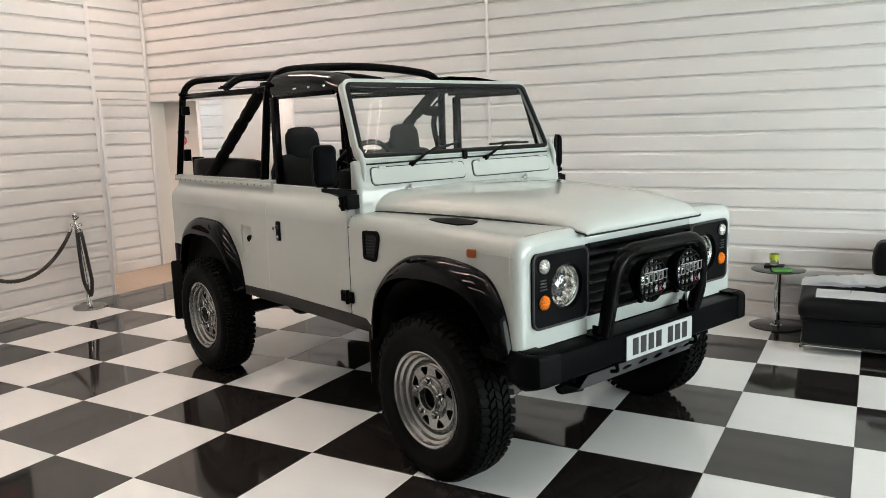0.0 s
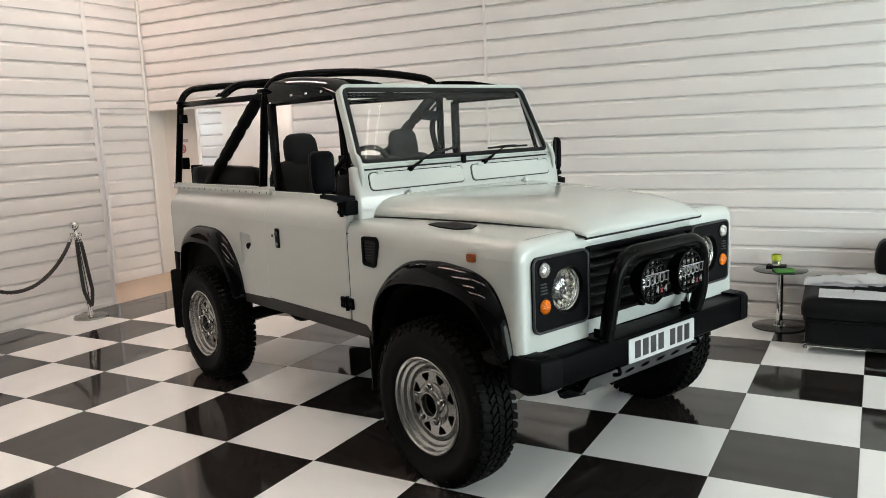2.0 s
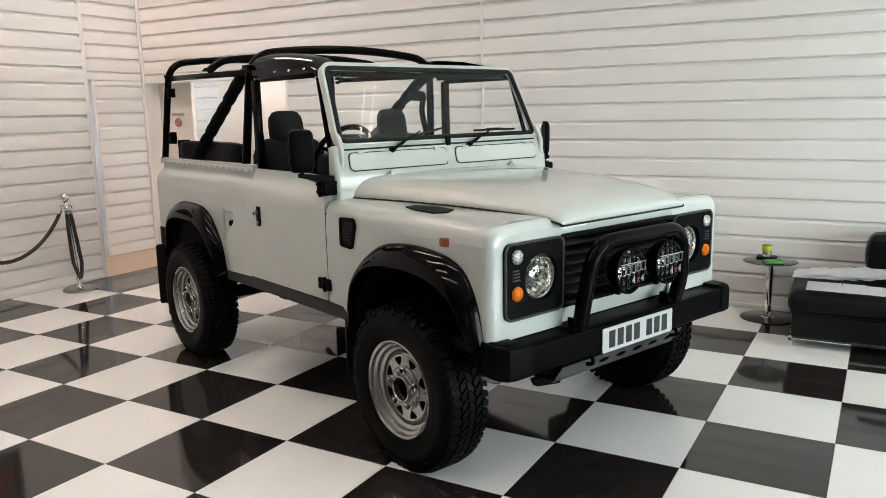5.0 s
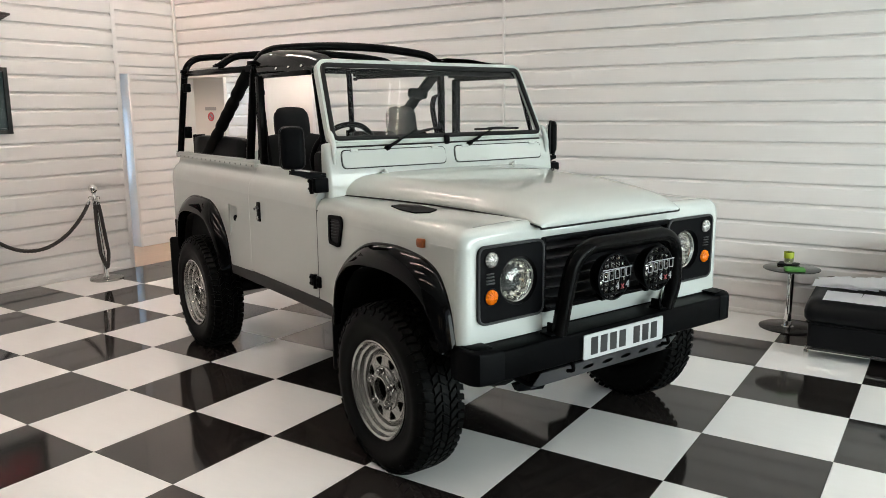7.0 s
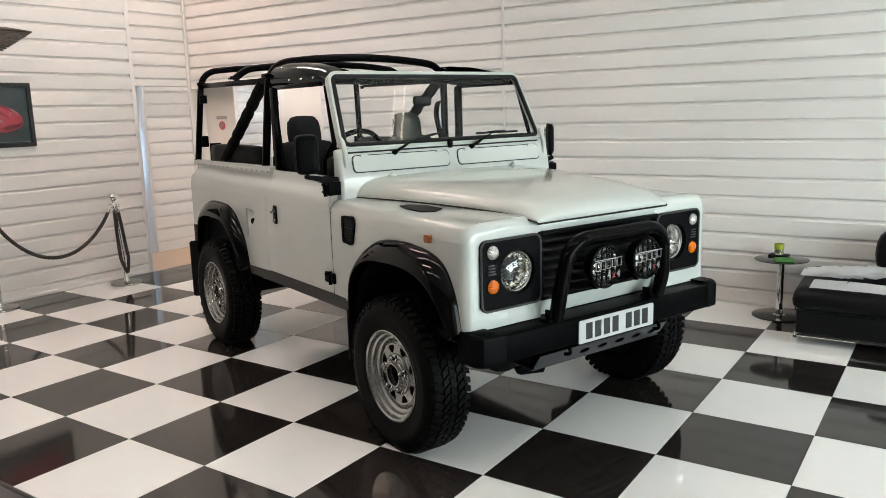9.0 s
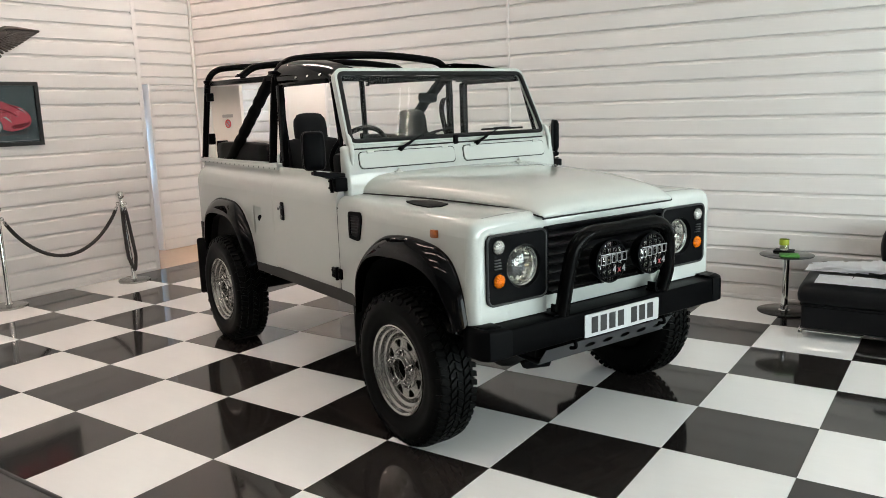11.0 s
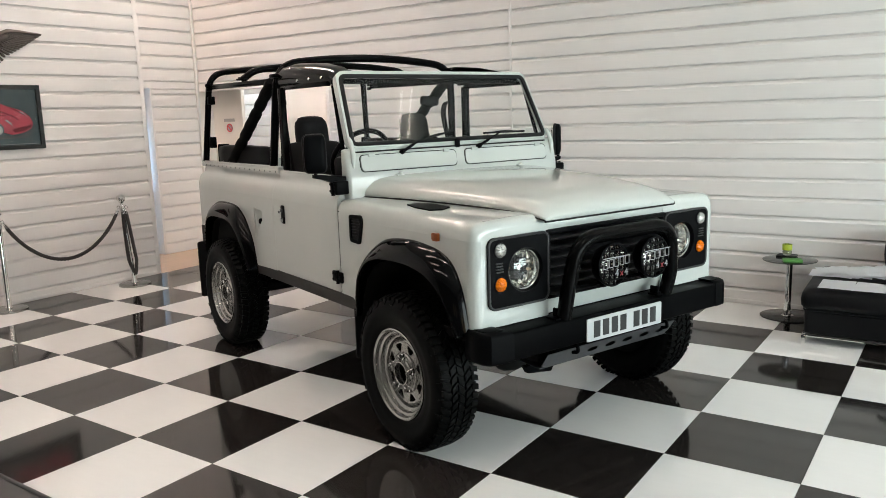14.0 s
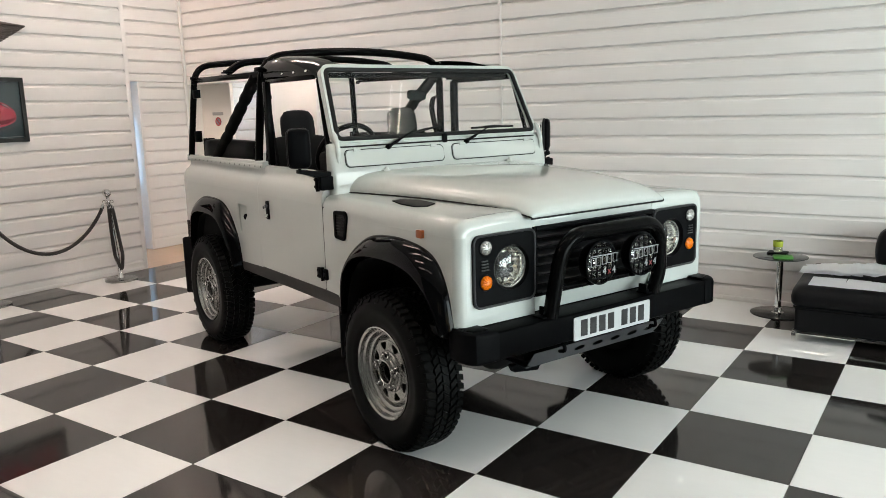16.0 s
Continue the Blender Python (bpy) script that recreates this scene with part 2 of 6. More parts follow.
def lathe(bm, profile, m=None, seg=32, close=False):
    """Turns (radius, height) pairs round the z axis, then lays the result by the pose m."""
    m = m or Matrix()
    rings = []
    for r, h in profile:
        if r < 1e-6:
            rings.append([bm.verts.new(m @ Vector((0, 0, h)))])
        else:
            rings.append([bm.verts.new(m @ Vector((r * math.cos(a), r * math.sin(a), h))) for a in (2 * math.pi * k / seg for k in range(seg))])
    pairs = list(zip(rings, rings[1:])) + ([(rings[-1], rings[0])] if close else [])
    for a, b in pairs:
        for k in range(seg):
            j = (k + 1) % seg
            if len(a) == 1 and len(b) == 1:
                continue
            if len(a) == 1:
                bm.faces.new((a[0], b[j], b[k]))
            elif len(b) == 1:
                bm.faces.new((a[k], a[j], b[0]))
            else:
                bm.faces.new((a[k], a[j], b[j], b[k]))
    return bm


def loft(bm, rings, closed_ring=False, caps=False):
    """A skin through rows of points of equal count."""
    rows = [[bm.verts.new(p) for p in r] for r in rings]
    for a, b in zip(rows, rows[1:]):
        n = len(a)
        for k in range(n if closed_ring else n - 1):
            j = (k + 1) % n
            bm.faces.new((a[k], a[j], b[j], b[k]))
    if caps:
        bm.faces.new(rows[0][::-1])
        bm.faces.new(rows[-1])
    return bm


def rounded(w0, h0, w1, h1, r, seg=5):
    """The outline of a rounded rectangle as 2D points."""
    pts = []
    for cx, cy, a0 in ((w1 - r, h1 - r, 0), (w0 + r, h1 - r, 90), (w0 + r, h0 + r, 180), (w1 - r, h0 + r, 270)):
        for k in range(seg + 1):
            a = radians(a0 + 90 * k / seg)
            pts.append((cx + r * math.cos(a), cy + r * math.sin(a)))
    return pts


def slab(bm, outline, place, depth, holes=(), bevel=0.0):
    """A flat plate with holes: 2D outlines, place(u, v, d) gives the point at depth d; its front is at d = 0, its back at d = depth."""
    loops = [outline, *holes]
    if not holes:
        ring0 = [bm.verts.new(place(u, v, 0)) for u, v in outline]
        ring1 = [bm.verts.new(place(u, v, depth)) for u, v in outline]
        n = len(outline)
        front = bm.faces.new(ring0)
        bm.faces.new(ring1[::-1])
        for k in range(n):
            bm.faces.new((ring0[k], ring1[k], ring1[(k + 1) % n], ring0[(k + 1) % n]))
        if bevel:
            bmesh.ops.bevel(bm, geom=list(front.edges), offset=bevel, segments=2, profile=0.5, affect="EDGES", clamp_overlap=True)
        return bm
    for d in (0, depth):
        es = []
        for lp in loops:
            vs = [bm.verts.new(place(u, v, d)) for u, v in lp]
            es += [bm.edges.new((vs[k], vs[(k + 1) % len(vs)])) for k in range(len(vs))]
        bmesh.ops.triangle_fill(bm, use_beauty=True, use_dissolve=False, edges=es)
    for lp in loops:
        a = [bm.verts.new(place(u, v, 0)) for u, v in lp]
        b = [bm.verts.new(place(u, v, depth)) for u, v in lp]
        for k in range(len(lp)):
            j = (k + 1) % len(lp)
            bm.faces.new((a[k], a[j], b[j], b[k]))
    bmesh.ops.remove_doubles(bm, verts=bm.verts, dist=1e-5)
    return bm


def circle(cx, cy, r, n=24):
    return [(cx + r * math.cos(2 * math.pi * k / n), cy + r * math.sin(2 * math.pi * k / n)) for k in range(n)]


def soft_block(bm, size, centre, r, cuts=6, puff=0.0, tilt=None):
    """A cushion: a box with wide round edges and slightly swollen faces."""
    sx, sy, sz = [s / 2 for s in size]
    n, known = cuts + 1, {}

    def grid_vert(i, j, k):
        if (i, j, k) not in known:
            known[i, j, k] = bm.verts.new([2 * c / n - 1 for c in (i, j, k)])
        return known[i, j, k]

    for axis in range(3):
        for end in (0, n):
            for a in range(n):
                for b in range(n):
                    quad = []
                    for da, db in ((0, 0), (1, 0), (1, 1), (0, 1)):
                        c = [a + da, b + db]
                        c.insert(axis, end)
                        quad.append(grid_vert(*c))
                    bm.faces.new(quad)
    verts = list(known.values())
    for v in verts:
        p = Vector((v.co.x * sx, v.co.y * sy, v.co.z * sz))
        core = Vector([max(-s + r, min(s - r, c)) for c, s in zip(p, (sx, sy, sz))])
        d = p - core
        if d.length > 1e-9:
            p = core + d.normalized() * r
        u, w, t = v.co
        p += Vector((u * sx, w * sy, t * sz)) * puff * (1 - u * u) * (1 - w * w) if abs(t) > 0.99 else Vector()
        p += Vector((u * sx, 0, 0)) * puff * (1 - w * w) * (1 - t * t) if abs(u) > 0.99 else Vector()
        p += Vector((0, w * sy, 0)) * puff * (1 - u * u) * (1 - t * t) if abs(w) > 0.99 else Vector()
        if tilt:
            p = tilt @ p
        v.co = p + Vector(centre)
    return bm

# ---- the room ----
def structure(name, bm, mat, label, smooth=0):
    return thing(name, bm, mat, label, name.split("_")[0], "", "structure", smooth)


Y_FAR, X_LEFT, X_NOOK = WALL_FAR_Y, WALL_LEFT_X, WALL_NOOK_X
OPEN_X1, OPEN_TOP = -3.12, 2.02       # opening in the far wall
NOOK_Y0, NOOK_Y1, NOOK_TOP = 1.95, 3.0, 2.04           # doorway in the nook wall
LEFT_END = 2.235                                        # where the left wall stops

# wall cores stand behind their planks
bm = bmesh.new()
box(bm, (OPEN_X1, Y_FAR + 0.03, -0.05), (WALL_RIGHT_X + 0.2, Y_FAR + 0.2, ROOM_TOP))
box(bm, (-5.55, Y_FAR + 0.03, OPEN_TOP), (OPEN_X1, Y_FAR + 0.2, ROOM_TOP))
wall_far = structure("wall_far", bm, PLASTER, "white planked showroom wall with a low opening")
bm = bmesh.new()
box(bm, (X_LEFT - 0.2, WALL_BACK_Y, -0.05), (X_LEFT - 0.03, LEFT_END - 0.002, ROOM_TOP))
wall_left = structure("wall_left", bm, PLASTER, "white planked showroom wall with a framed picture")
bm = bmesh.new()
box(bm, (X_NOOK - 0.16, 0.4, -0.05), (X_NOOK - 0.03, NOOK_Y0, ROOM_TOP))
box(bm, (X_NOOK - 0.16, NOOK_Y0, NOOK_TOP), (X_NOOK - 0.03, NOOK_Y1, ROOM_TOP))
box(bm, (X_NOOK - 0.16, NOOK_Y1 + 0.012, -0.05), (X_NOOK - 0.03, Y_FAR + 0.018, ROOM_TOP))
wall_nook = structure("wall_nook", bm, PLASTER, "white planked wall with a narrow doorway")
bm = bmesh.new()
box(bm, (X_NOOK - 0.02, 0.4, -0.05), (X_LEFT - 0.2, 0.55, ROOM_TOP))
structure("wall_nook_end", bm, PLASTER, "cream painted end wall of the passage")
# unseen back wall, dark so that black parts mirror little light
bm = bmesh.new()
box(bm, (X_LEFT - 0.2, WALL_BACK_Y - 0.2, -0.05), (WALL_RIGHT_X + 0.2, WALL_BACK_Y, ROOM_TOP))
wall_back = structure("wall_back", bm, DARK_WALL, "unseen back wall of the showroom, kept dark for deep reflections")
# glazed shop front: piers, upstand and header round one long opening
bm = bmesh.new()
XR = WALL_RIGHT_X
box(bm, (XR, WALL_BACK_Y, -0.05), (XR + 0.2, -6.0, ROOM_TOP))
box(bm, (XR, 2.8, -0.05), (XR + 0.2, Y_FAR + 0.018, ROOM_TOP))
box(bm, (XR, -6.0, -0.05), (XR + 0.2, 2.8, 0.25))
box(bm, (XR, -6.0, 3.3), (XR + 0.2, 2.8, ROOM_TOP))
wall_right = structure("wall_right", bm, PLASTER, "cream wall with a glazed shop front")
window_1 = tagged(new("window_1"), "long glazed shop front with slim frames", "window", "", "structure")
for y in (-6.0, -3.8, -1.6, 0.6, 2.76):
    part("window_frame", box(bmesh.new(), (XR + 0.06, y, 0.25), (XR + 0.12, y + 0.04, 3.3), 0.004), FRAME_BLACK, window_1)
for y in (-5.96, -3.76, -1.56, 0.64):
    ob = part("pane", box(bmesh.new(), (XR + 0.085, y, 0.25), (XR + 0.095, y + 2.16, 3.3)), SCREEN, window_1, smooth=0)
    ob.visible_shadow = False

bm = bmesh.new()
box(bm, (-8.2, WALL_BACK_Y - 0.2, ROOM_TOP), (WALL_RIGHT_X + 0.2, 6.3, ROOM_TOP + 0.15))
structure("ceiling", bm, CEIL, "plain white showroom ceiling")

# rooms behind the openings
bm = bmesh.new()
box(bm, (-8.2, 0.2, -0.05), (-8.0, 6.2, ROOM_TOP))
box(bm, (-8.0, 0.2, -0.05), (X_NOOK - 0.16, 0.398, ROOM_TOP))
box(bm, (-8.0, 6.0, -0.05), (-2.9, 6.2, ROOM_TOP))
box(bm, (-3.1, Y_FAR + 0.2, -0.05), (-2.9, 6.0, ROOM_TOP))
structure("wall_side_room", bm, PLASTER, "cream painted walls of the rooms beyond")
bm = bmesh.new()
box(bm, (-8.0, Y_FAR + 0.2, 2.6), (-3.1, 6.0, 2.7))
structure("ceiling_recess", bm, CEIL, "low plain ceiling of the recess")
# cream partition with the small sign, a planked return and a plain wall in the recess
bm = bmesh.new()
box(bm, (X_NOOK - 0.16, Y_FAR + 0.0185, -0.05), (X_NOOK - 0.005, 3.929, 2.6))
box(bm, (-8.0, 3.93, -0.05), (X_NOOK - 0.021, 3.98, 2.6))
box(bm, (X_NOOK - 0.02, 3.93, -0.05), (-4.80, 3.98, 2.6), 0.004)
structure("partition", bm, PLASTER, "cream partition with a small round sign")
bm = bmesh.new()
box(bm, (-5.40, 4.95, -0.05), (-3.1, 5.03, 2.6))
structure("wall_recess", bm, PLASTER, "cream painted wall at the back of the recess")
# shiplap planks
PITCH, FACE, DEEP = 0.1522, 0.1195, 0.0292


def plank_mesh(name, length, pitch):
    """One plank along x, its face towards -y: flat face, sloped top edge and recessed lip."""
    f = FACE * pitch / PITCH
    prof = [(0.002, 0.0), (0.0, 0.002), (0.0, f - 0.001), (0.0012, f + 0.001), (0.0215, f + 0.0235), (DEEP, f + 0.0242), (DEEP, pitch), (0.040, pitch), (0.040, 0.0)]
    bm = bmesh.new()
    loft(bm, [[(x, y, z) for y, z in prof] for x in (0.0, length)], True, True)
    return finish(bm, name, PLANK, 18)


def clad(wall, x, y, turn, length, z0, z1, first, pitch):
    """Lays planks on a wall from z0 to z1; first is the height of one plank's lower edge."""
    me = plank_mesh("plank", length, pitch)
    k = math.floor((z0 - first) / pitch)
    while True:
        z = first + k * pitch
        if z >= z1 - 0.01:
            break
        lo, hi = max(z, z0), min(z + pitch, z1)
        if hi - lo > 0.02:
            ob = new("plank", me)
            h = (hi - lo) / pitch
            ob.matrix_world = pose(x, y, lo, 0, 0, turn) @ Matrix.Diagonal((1, 1, h if h < 0.999 else 1.0, 1))
            ob.parent = wall
        k += 1


Z_FAR, Z_LEFT = 0.134 - 3 * PITCH, 0.108 - 3 * 0.1538
SEAM = -0.76
clad(wall_far, SEAM + 0.0145, Y_FAR, 0, WALL_RIGHT_X - SEAM - 0.0245, 0.0, ROOM_TOP, Z_FAR, PITCH)
clad(wall_far, OPEN_X1 + 0.03, Y_FAR, 0, SEAM - OPEN_X1 - 0.0445, 0.0, OPEN_TOP, 0.125 - 3 * 0.153, 0.153)
clad(wall_far, X_NOOK + 0.03, Y_FAR, 0, SEAM - X_NOOK - 0.0445, OPEN_TOP, ROOM_TOP, 0.125 - 3 * 0.153, 0.153)
clad(wall_left, X_LEFT, WALL_BACK_Y, 90, LEFT_END - WALL_BACK_Y - 0.05, 0.0, ROOM_TOP, Z_LEFT, 0.1538)
clad(wall_nook, X_NOOK, NOOK_Y1 + 0.03, 90, Y_FAR - NOOK_Y1 - 0.06, 0.0, NOOK_TOP, 0.1405 - 3 * 0.1535, 0.1535)
clad(wall_nook, X_NOOK, 0.56, 90, Y_FAR - 0.59, NOOK_TOP, ROOM_TOP, 0.1405 - 3 * 0.1535, 0.1535)
# planked piece at the back of the recess
bm = bmesh.new()
box(bm, (-7.6, 5.045, -0.05), (-5.42, 5.12, 2.6))
wall_recess_clad = structure("wall_recess_clad", bm, PLASTER, "white planked wall at the back of the recess")
clad(wall_recess_clad, -7.6, 5.02, 0, 2.16, 0.0, 2.6, Z_FAR + 0.05, PITCH)

# vertical cover strips at the joints and ends of the cladding
bm = bmesh.new()
box(bm, (SEAM - 0.014, Y_FAR - 0.004, 0), (SEAM + 0.014, Y_FAR + 0.02, ROOM_TOP), 0.003)
structure("trim_seam", bm, PLANK, "white vertical cladding joint strip", 30)
bm = bmesh.new()
box(bm, (X_NOOK, Y_FAR - 0.03, 0), (X_NOOK + 0.03, Y_FAR, ROOM_TOP), 0.004)
box(bm, (OPEN_X1 - 0.004, Y_FAR - 0.006, 0), (OPEN_X1 + 0.03, Y_FAR + 0.2, OPEN_TOP), 0.003)
box(bm, (X_NOOK + 0.03, Y_FAR - 0.005, OPEN_TOP - 0.015), (OPEN_X1 + 0.03, Y_FAR + 0.2, OPEN_TOP + 0.004), 0.003)
structure("trim_corner", bm, PLANK, "white corner strips round the wall opening", 30)
bm = bmesh.new()
box(bm, (X_LEFT - 0.22, LEFT_END - 0.05, 0), (X_LEFT + 0.0008, LEFT_END, ROOM_TOP), 0.002)
structure("trim_left_end", bm, PLANK, "white end board of the planked wall", 30)
bm = bmesh.new()
box(bm, (X_NOOK - 0.17, NOOK_Y1, 0), (X_NOOK + 0.005, NOOK_Y1 + 0.03, NOOK_TOP), 0.003)
structure("trim_doorway", bm, JAMB, "white jamb board of the narrow doorway", 30)
bm = bmesh.new()
box(bm, (SEAM + 0.0145, Y_FAR - 0.012, 0), (WALL_RIGHT_X, Y_FAR - 0.001, 0.035), 0.003)
box(bm, (OPEN_X1 + 0.03, Y_FAR - 0.012, 0), (SEAM - 0.0145, Y_FAR - 0.001, 0.035), 0.003)
structure("baseboard_far", bm, PLANK, "low white base strip along the wall", 30)
bm = bmesh.new()
box(bm, (X_LEFT + 0.001, WALL_BACK_Y, 0), (X_LEFT + 0.012, LEFT_END - 0.05, 0.035), 0.003)
structure("baseboard_left", bm, PLANK, "low white base strip along the wall", 30)

# bright frosted window in the side room; the glossy jamb of the narrow doorway mirrors it
window_2 = tagged(new("window_2"), "frosted window of the side room, bright with daylight", "window", "", "structure")
part("pane", box(bmesh.new(), (-7.992, 0.70, 0.46), (-7.982, 1.95, 1.93)), SKY_PANE, window_2, smooth=0)
bm = bmesh.new()
box(bm, (-7.999, 0.64, 0.40), (-7.975, 2.01, 0.46), 0.004)
box(bm, (-7.999, 0.64, 1.93), (-7.975, 2.01, 1.99), 0.004)
box(bm, (-7.999, 0.64, 0.46), (-7.975, 0.70, 1.93), 0.004)
box(bm, (-7.999, 1.95, 0.46), (-7.975, 2.01, 1.93), 0.004)
part("window_frame", bm, CEIL, window_2)

# two unseen panes with a warm glow, added in the back wall
for i, x in enumerate((3.3, 4.7)):
    w = tagged(new("window_%d" % (3 + i)), "unseen warm glowing pane added behind the camera's stand", "window", "", "structure")
    part("pane", box(bmesh.new(), (x, WALL_BACK_Y + 0.012, 0.9), (x + 0.7, WALL_BACK_Y + 0.02, 2.3)), WARM_PANE, w, smooth=0)
    bm = bmesh.new()
    for a, b in (((x - 0.06, 0.84), (x, 2.36)), ((x + 0.7, 0.84), (x + 0.76, 2.36)), ((x, 2.3), (x + 0.7, 2.36)), ((x, 0.84), (x + 0.7, 0.9))):
        box(bm, (a[0], WALL_BACK_Y + 0.001, a[1]), (b[0], WALL_BACK_Y + 0.03, b[1]), 0.003)
    part("window_frame", bm, CEIL, w)

# floors
bm = bmesh.new()
box(bm, (X_LEFT - 0.2, WALL_BACK_Y - 0.2, -0.12), (WALL_RIGHT_X + 0.2, Y_FAR + 0.02, -0.010))
box(bm, (-3.95, Y_FAR + 0.02, -0.12), (-3.1, 5.0, -0.010))
floor = structure("floor", bm, GROUT, "chequered floor of polished black and white tiles")
bm = bmesh.new()
box(bm, (-8.2, 0.2, -0.12), (X_LEFT + 0.02, 6.2, -0.002))
structure("floor_passage", bm, WOOD_FLOOR, "oak coloured laminate floor of the passage")
bm = bmesh.new()
box(bm, (-60, -60, -0.4), (60, 60, -0.125))
structure("ground", bm, OUT_GROUND, "pale asphalt ground outside the showroom")


def fixture(x, y, z=4.2, glow_mat=TUBE_GLOW):
    lamp = empty("ceiling_light", pose(x, y, z), "twin fluorescent tube light, out of view on the ceiling", "light", "ceiling lights")
    part("body", box(bmesh.new(), (0, -0.1, 0.03), (1.8, 0.1, 0.1), 0.01), CEIL, lamp)
    for dy in (-0.058, 0.058):
        part("tube", tube(bmesh.new(), [(0.03, dy, 0.0), (1.77, dy, 0.0)], 0.013, 10), glow_mat, lamp, "glowing fluorescent tube")
        side = 1 if dy > 0 else -1
        # unseen skirt, added to cut the tubes' light off the upper walls
        wing = loft(bmesh.new(), [[(x, side * 0.096, 0.034), (x, side * 0.128, -0.078), (x, side * 0.132, -0.078), (x, side * 0.101, 0.034)] for x in (0.0, 1.8)], True, True)
        part("reflector", wing, CEIL, lamp, "white side skirt added to shade the upper walls", 20)
        for x0 in (0.0, 1.77):
            part("holder", box(bmesh.new(), (x0, dy - 0.018, -0.018), (x0 + 0.03, dy + 0.018, 0.035), 0.004), CEIL, lamp)
    return lamp


lights = fixture(2.9, -0.8)
# both toned down so that the upper far wall stays darker
fixture(-0.6, 2.125, 4.2, TUBE_WALL)
fixture(2.9, 2.125, 4.2, TUBE_LOW)
# unseen tubes, added to brighten the low recess and the side room
fixture(-4.95, 4.45, 2.49, RECESS_FILL)
fixture(-7.3, 4.45, 2.49, COOL_RECESS_FILL)
lamp = fixture(-6.7, 1.2, 2.6, SIDE_ROOM_FILL)
lamp.matrix_world = pose(-6.7, 1.2, 2.6, 0, 0, 90)
# unseen light, added to lift the nook's brightness
lamp = fixture(-4.80, 0.9, 4.2, CORNER_FILL)
lamp.matrix_world = pose(-4.80, 0.9, 4.2, 0, 0, 90)
# unseen warm row, added to warm and brighten the left wall
warm_fills = fixture(-2.7, 0.7, 4.2, TUBE_WARM)
for y in (-0.8, -2.3, -3.8):
    copy_thing(warm_fills, pose(-2.7, y, 4.2))
for x, y in ((-0.6, -0.8), (-0.6, -3.8)):
    copy_thing(lights, pose(x, y, 4.2))
# unseen light, added to brighten the far left corner
fixture(-3.9, 2.125, 4.2, CORNER_FILL)

# ---- the off-road car ----
# local axes: x ahead from the front axle, y to the car's left, z up
car = empty("off_road_car", pose(0.9447, 0.8731, 0.0, 0, 0, -20.0), "white two-door off-road car with open black roll cage on the tiles", "car")
HALF = 0.832
ARCH_FRONT, ARCH_REAR = 0.035, -2.31     # middles of the wheel cut-outs
FRONT_AXLE, REAR_AXLE, TRACK, WHEEL_Z = 0.03, -2.362, 0.796, 0.374


def at_side(s):
    """Maps (x, z, depth) of a plate on the car's flank to a point; s is -1 on the car's right."""
    return lambda u, v, d: (u, s * (HALF - d), v)


def shoulder(bm, s, x0, x1, z0=1.125, top=1.31, inset0=0.0, inset1=0.0, steps=2):
    """The rounded waist above the flat flank, between two stations."""
    prof = [(HALF, z0), (HALF - 0.002, z0 + 0.03), (HALF - 0.010, z0 + 0.062), (HALF - 0.026, z0 + 0.088), (HALF - 0.047, z0 + 0.106),
            (HALF - 0.060, z0 + 0.122), (HALF - 0.064, z0 + 0.142), (HALF - 0.064, top - 0.004), (HALF - 0.069, top), (HALF - 0.092, top), (HALF - 0.092, z0)]
    rows = []
    for k in range(steps + 1):
        x = x0 + (x1 - x0) * k / steps
        rows.append([(x, s * y, z) for y, z in prof])
    return loft(bm, rows, True, True)


def lettering(text, size, deep, m):
    """Writing in the built-in font, as a bmesh."""
    cu = bpy.data.curves.new("writing", "FONT")
    cu.body, cu.size, cu.extrude, cu.resolution_u = text, size, deep, 3
    ob = bpy.data.objects.new("writing", cu)
    me = bpy.data.meshes.new_from_object(ob)
    bpy.data.objects.remove(ob)
    bm = bmesh.new()
    bm.from_mesh(me)
    bpy.data.meshes.remove(me)
    bm.transform(m)
    return bm


ARCH = [(-0.46, 0.645), (-0.43, 0.757), (-0.385, 0.850), (-0.29, 0.957), (-0.20, 1.010), (-0.10, 1.035), (0.10, 1.042), (0.22, 1.031), (0.34, 0.979), (0.42, 0.872), (0.475, 0.70), (0.485, 0.645)]
LIP = [(-0.402, 0.600), (-0.372, 0.72), (-0.328, 0.812), (-0.253, 0.888), (-0.173, 0.920), (-0.087, 0.934), (0.087, 0.936), (0.193, 0.926), (0.29, 0.891), (0.350, 0.805), (0.400, 0.685), (0.415, 0.600)]
# the front arch is longer and squarer towards the bumper
ARCH_F = [(-0.472, 0.600), (-0.446, 0.715), (-0.402, 0.822), (-0.320, 0.920), (-0.240, 0.982), (-0.130, 1.027), (0.040, 1.043), (0.170, 1.038), (0.305, 1.016), (0.402, 0.962), (0.470, 0.842), (0.502, 0.690)]
LIP_F = [(-0.408, 0.580), (-0.372, 0.715), (-0.328, 0.812), (-0.253, 0.888), (-0.173, 0.921), (-0.087, 0.936), (0.060, 0.942), (0.180, 0.935), (0.295, 0.908), (0.378, 0.848), (0.436, 0.760), (0.468, 0.660)]


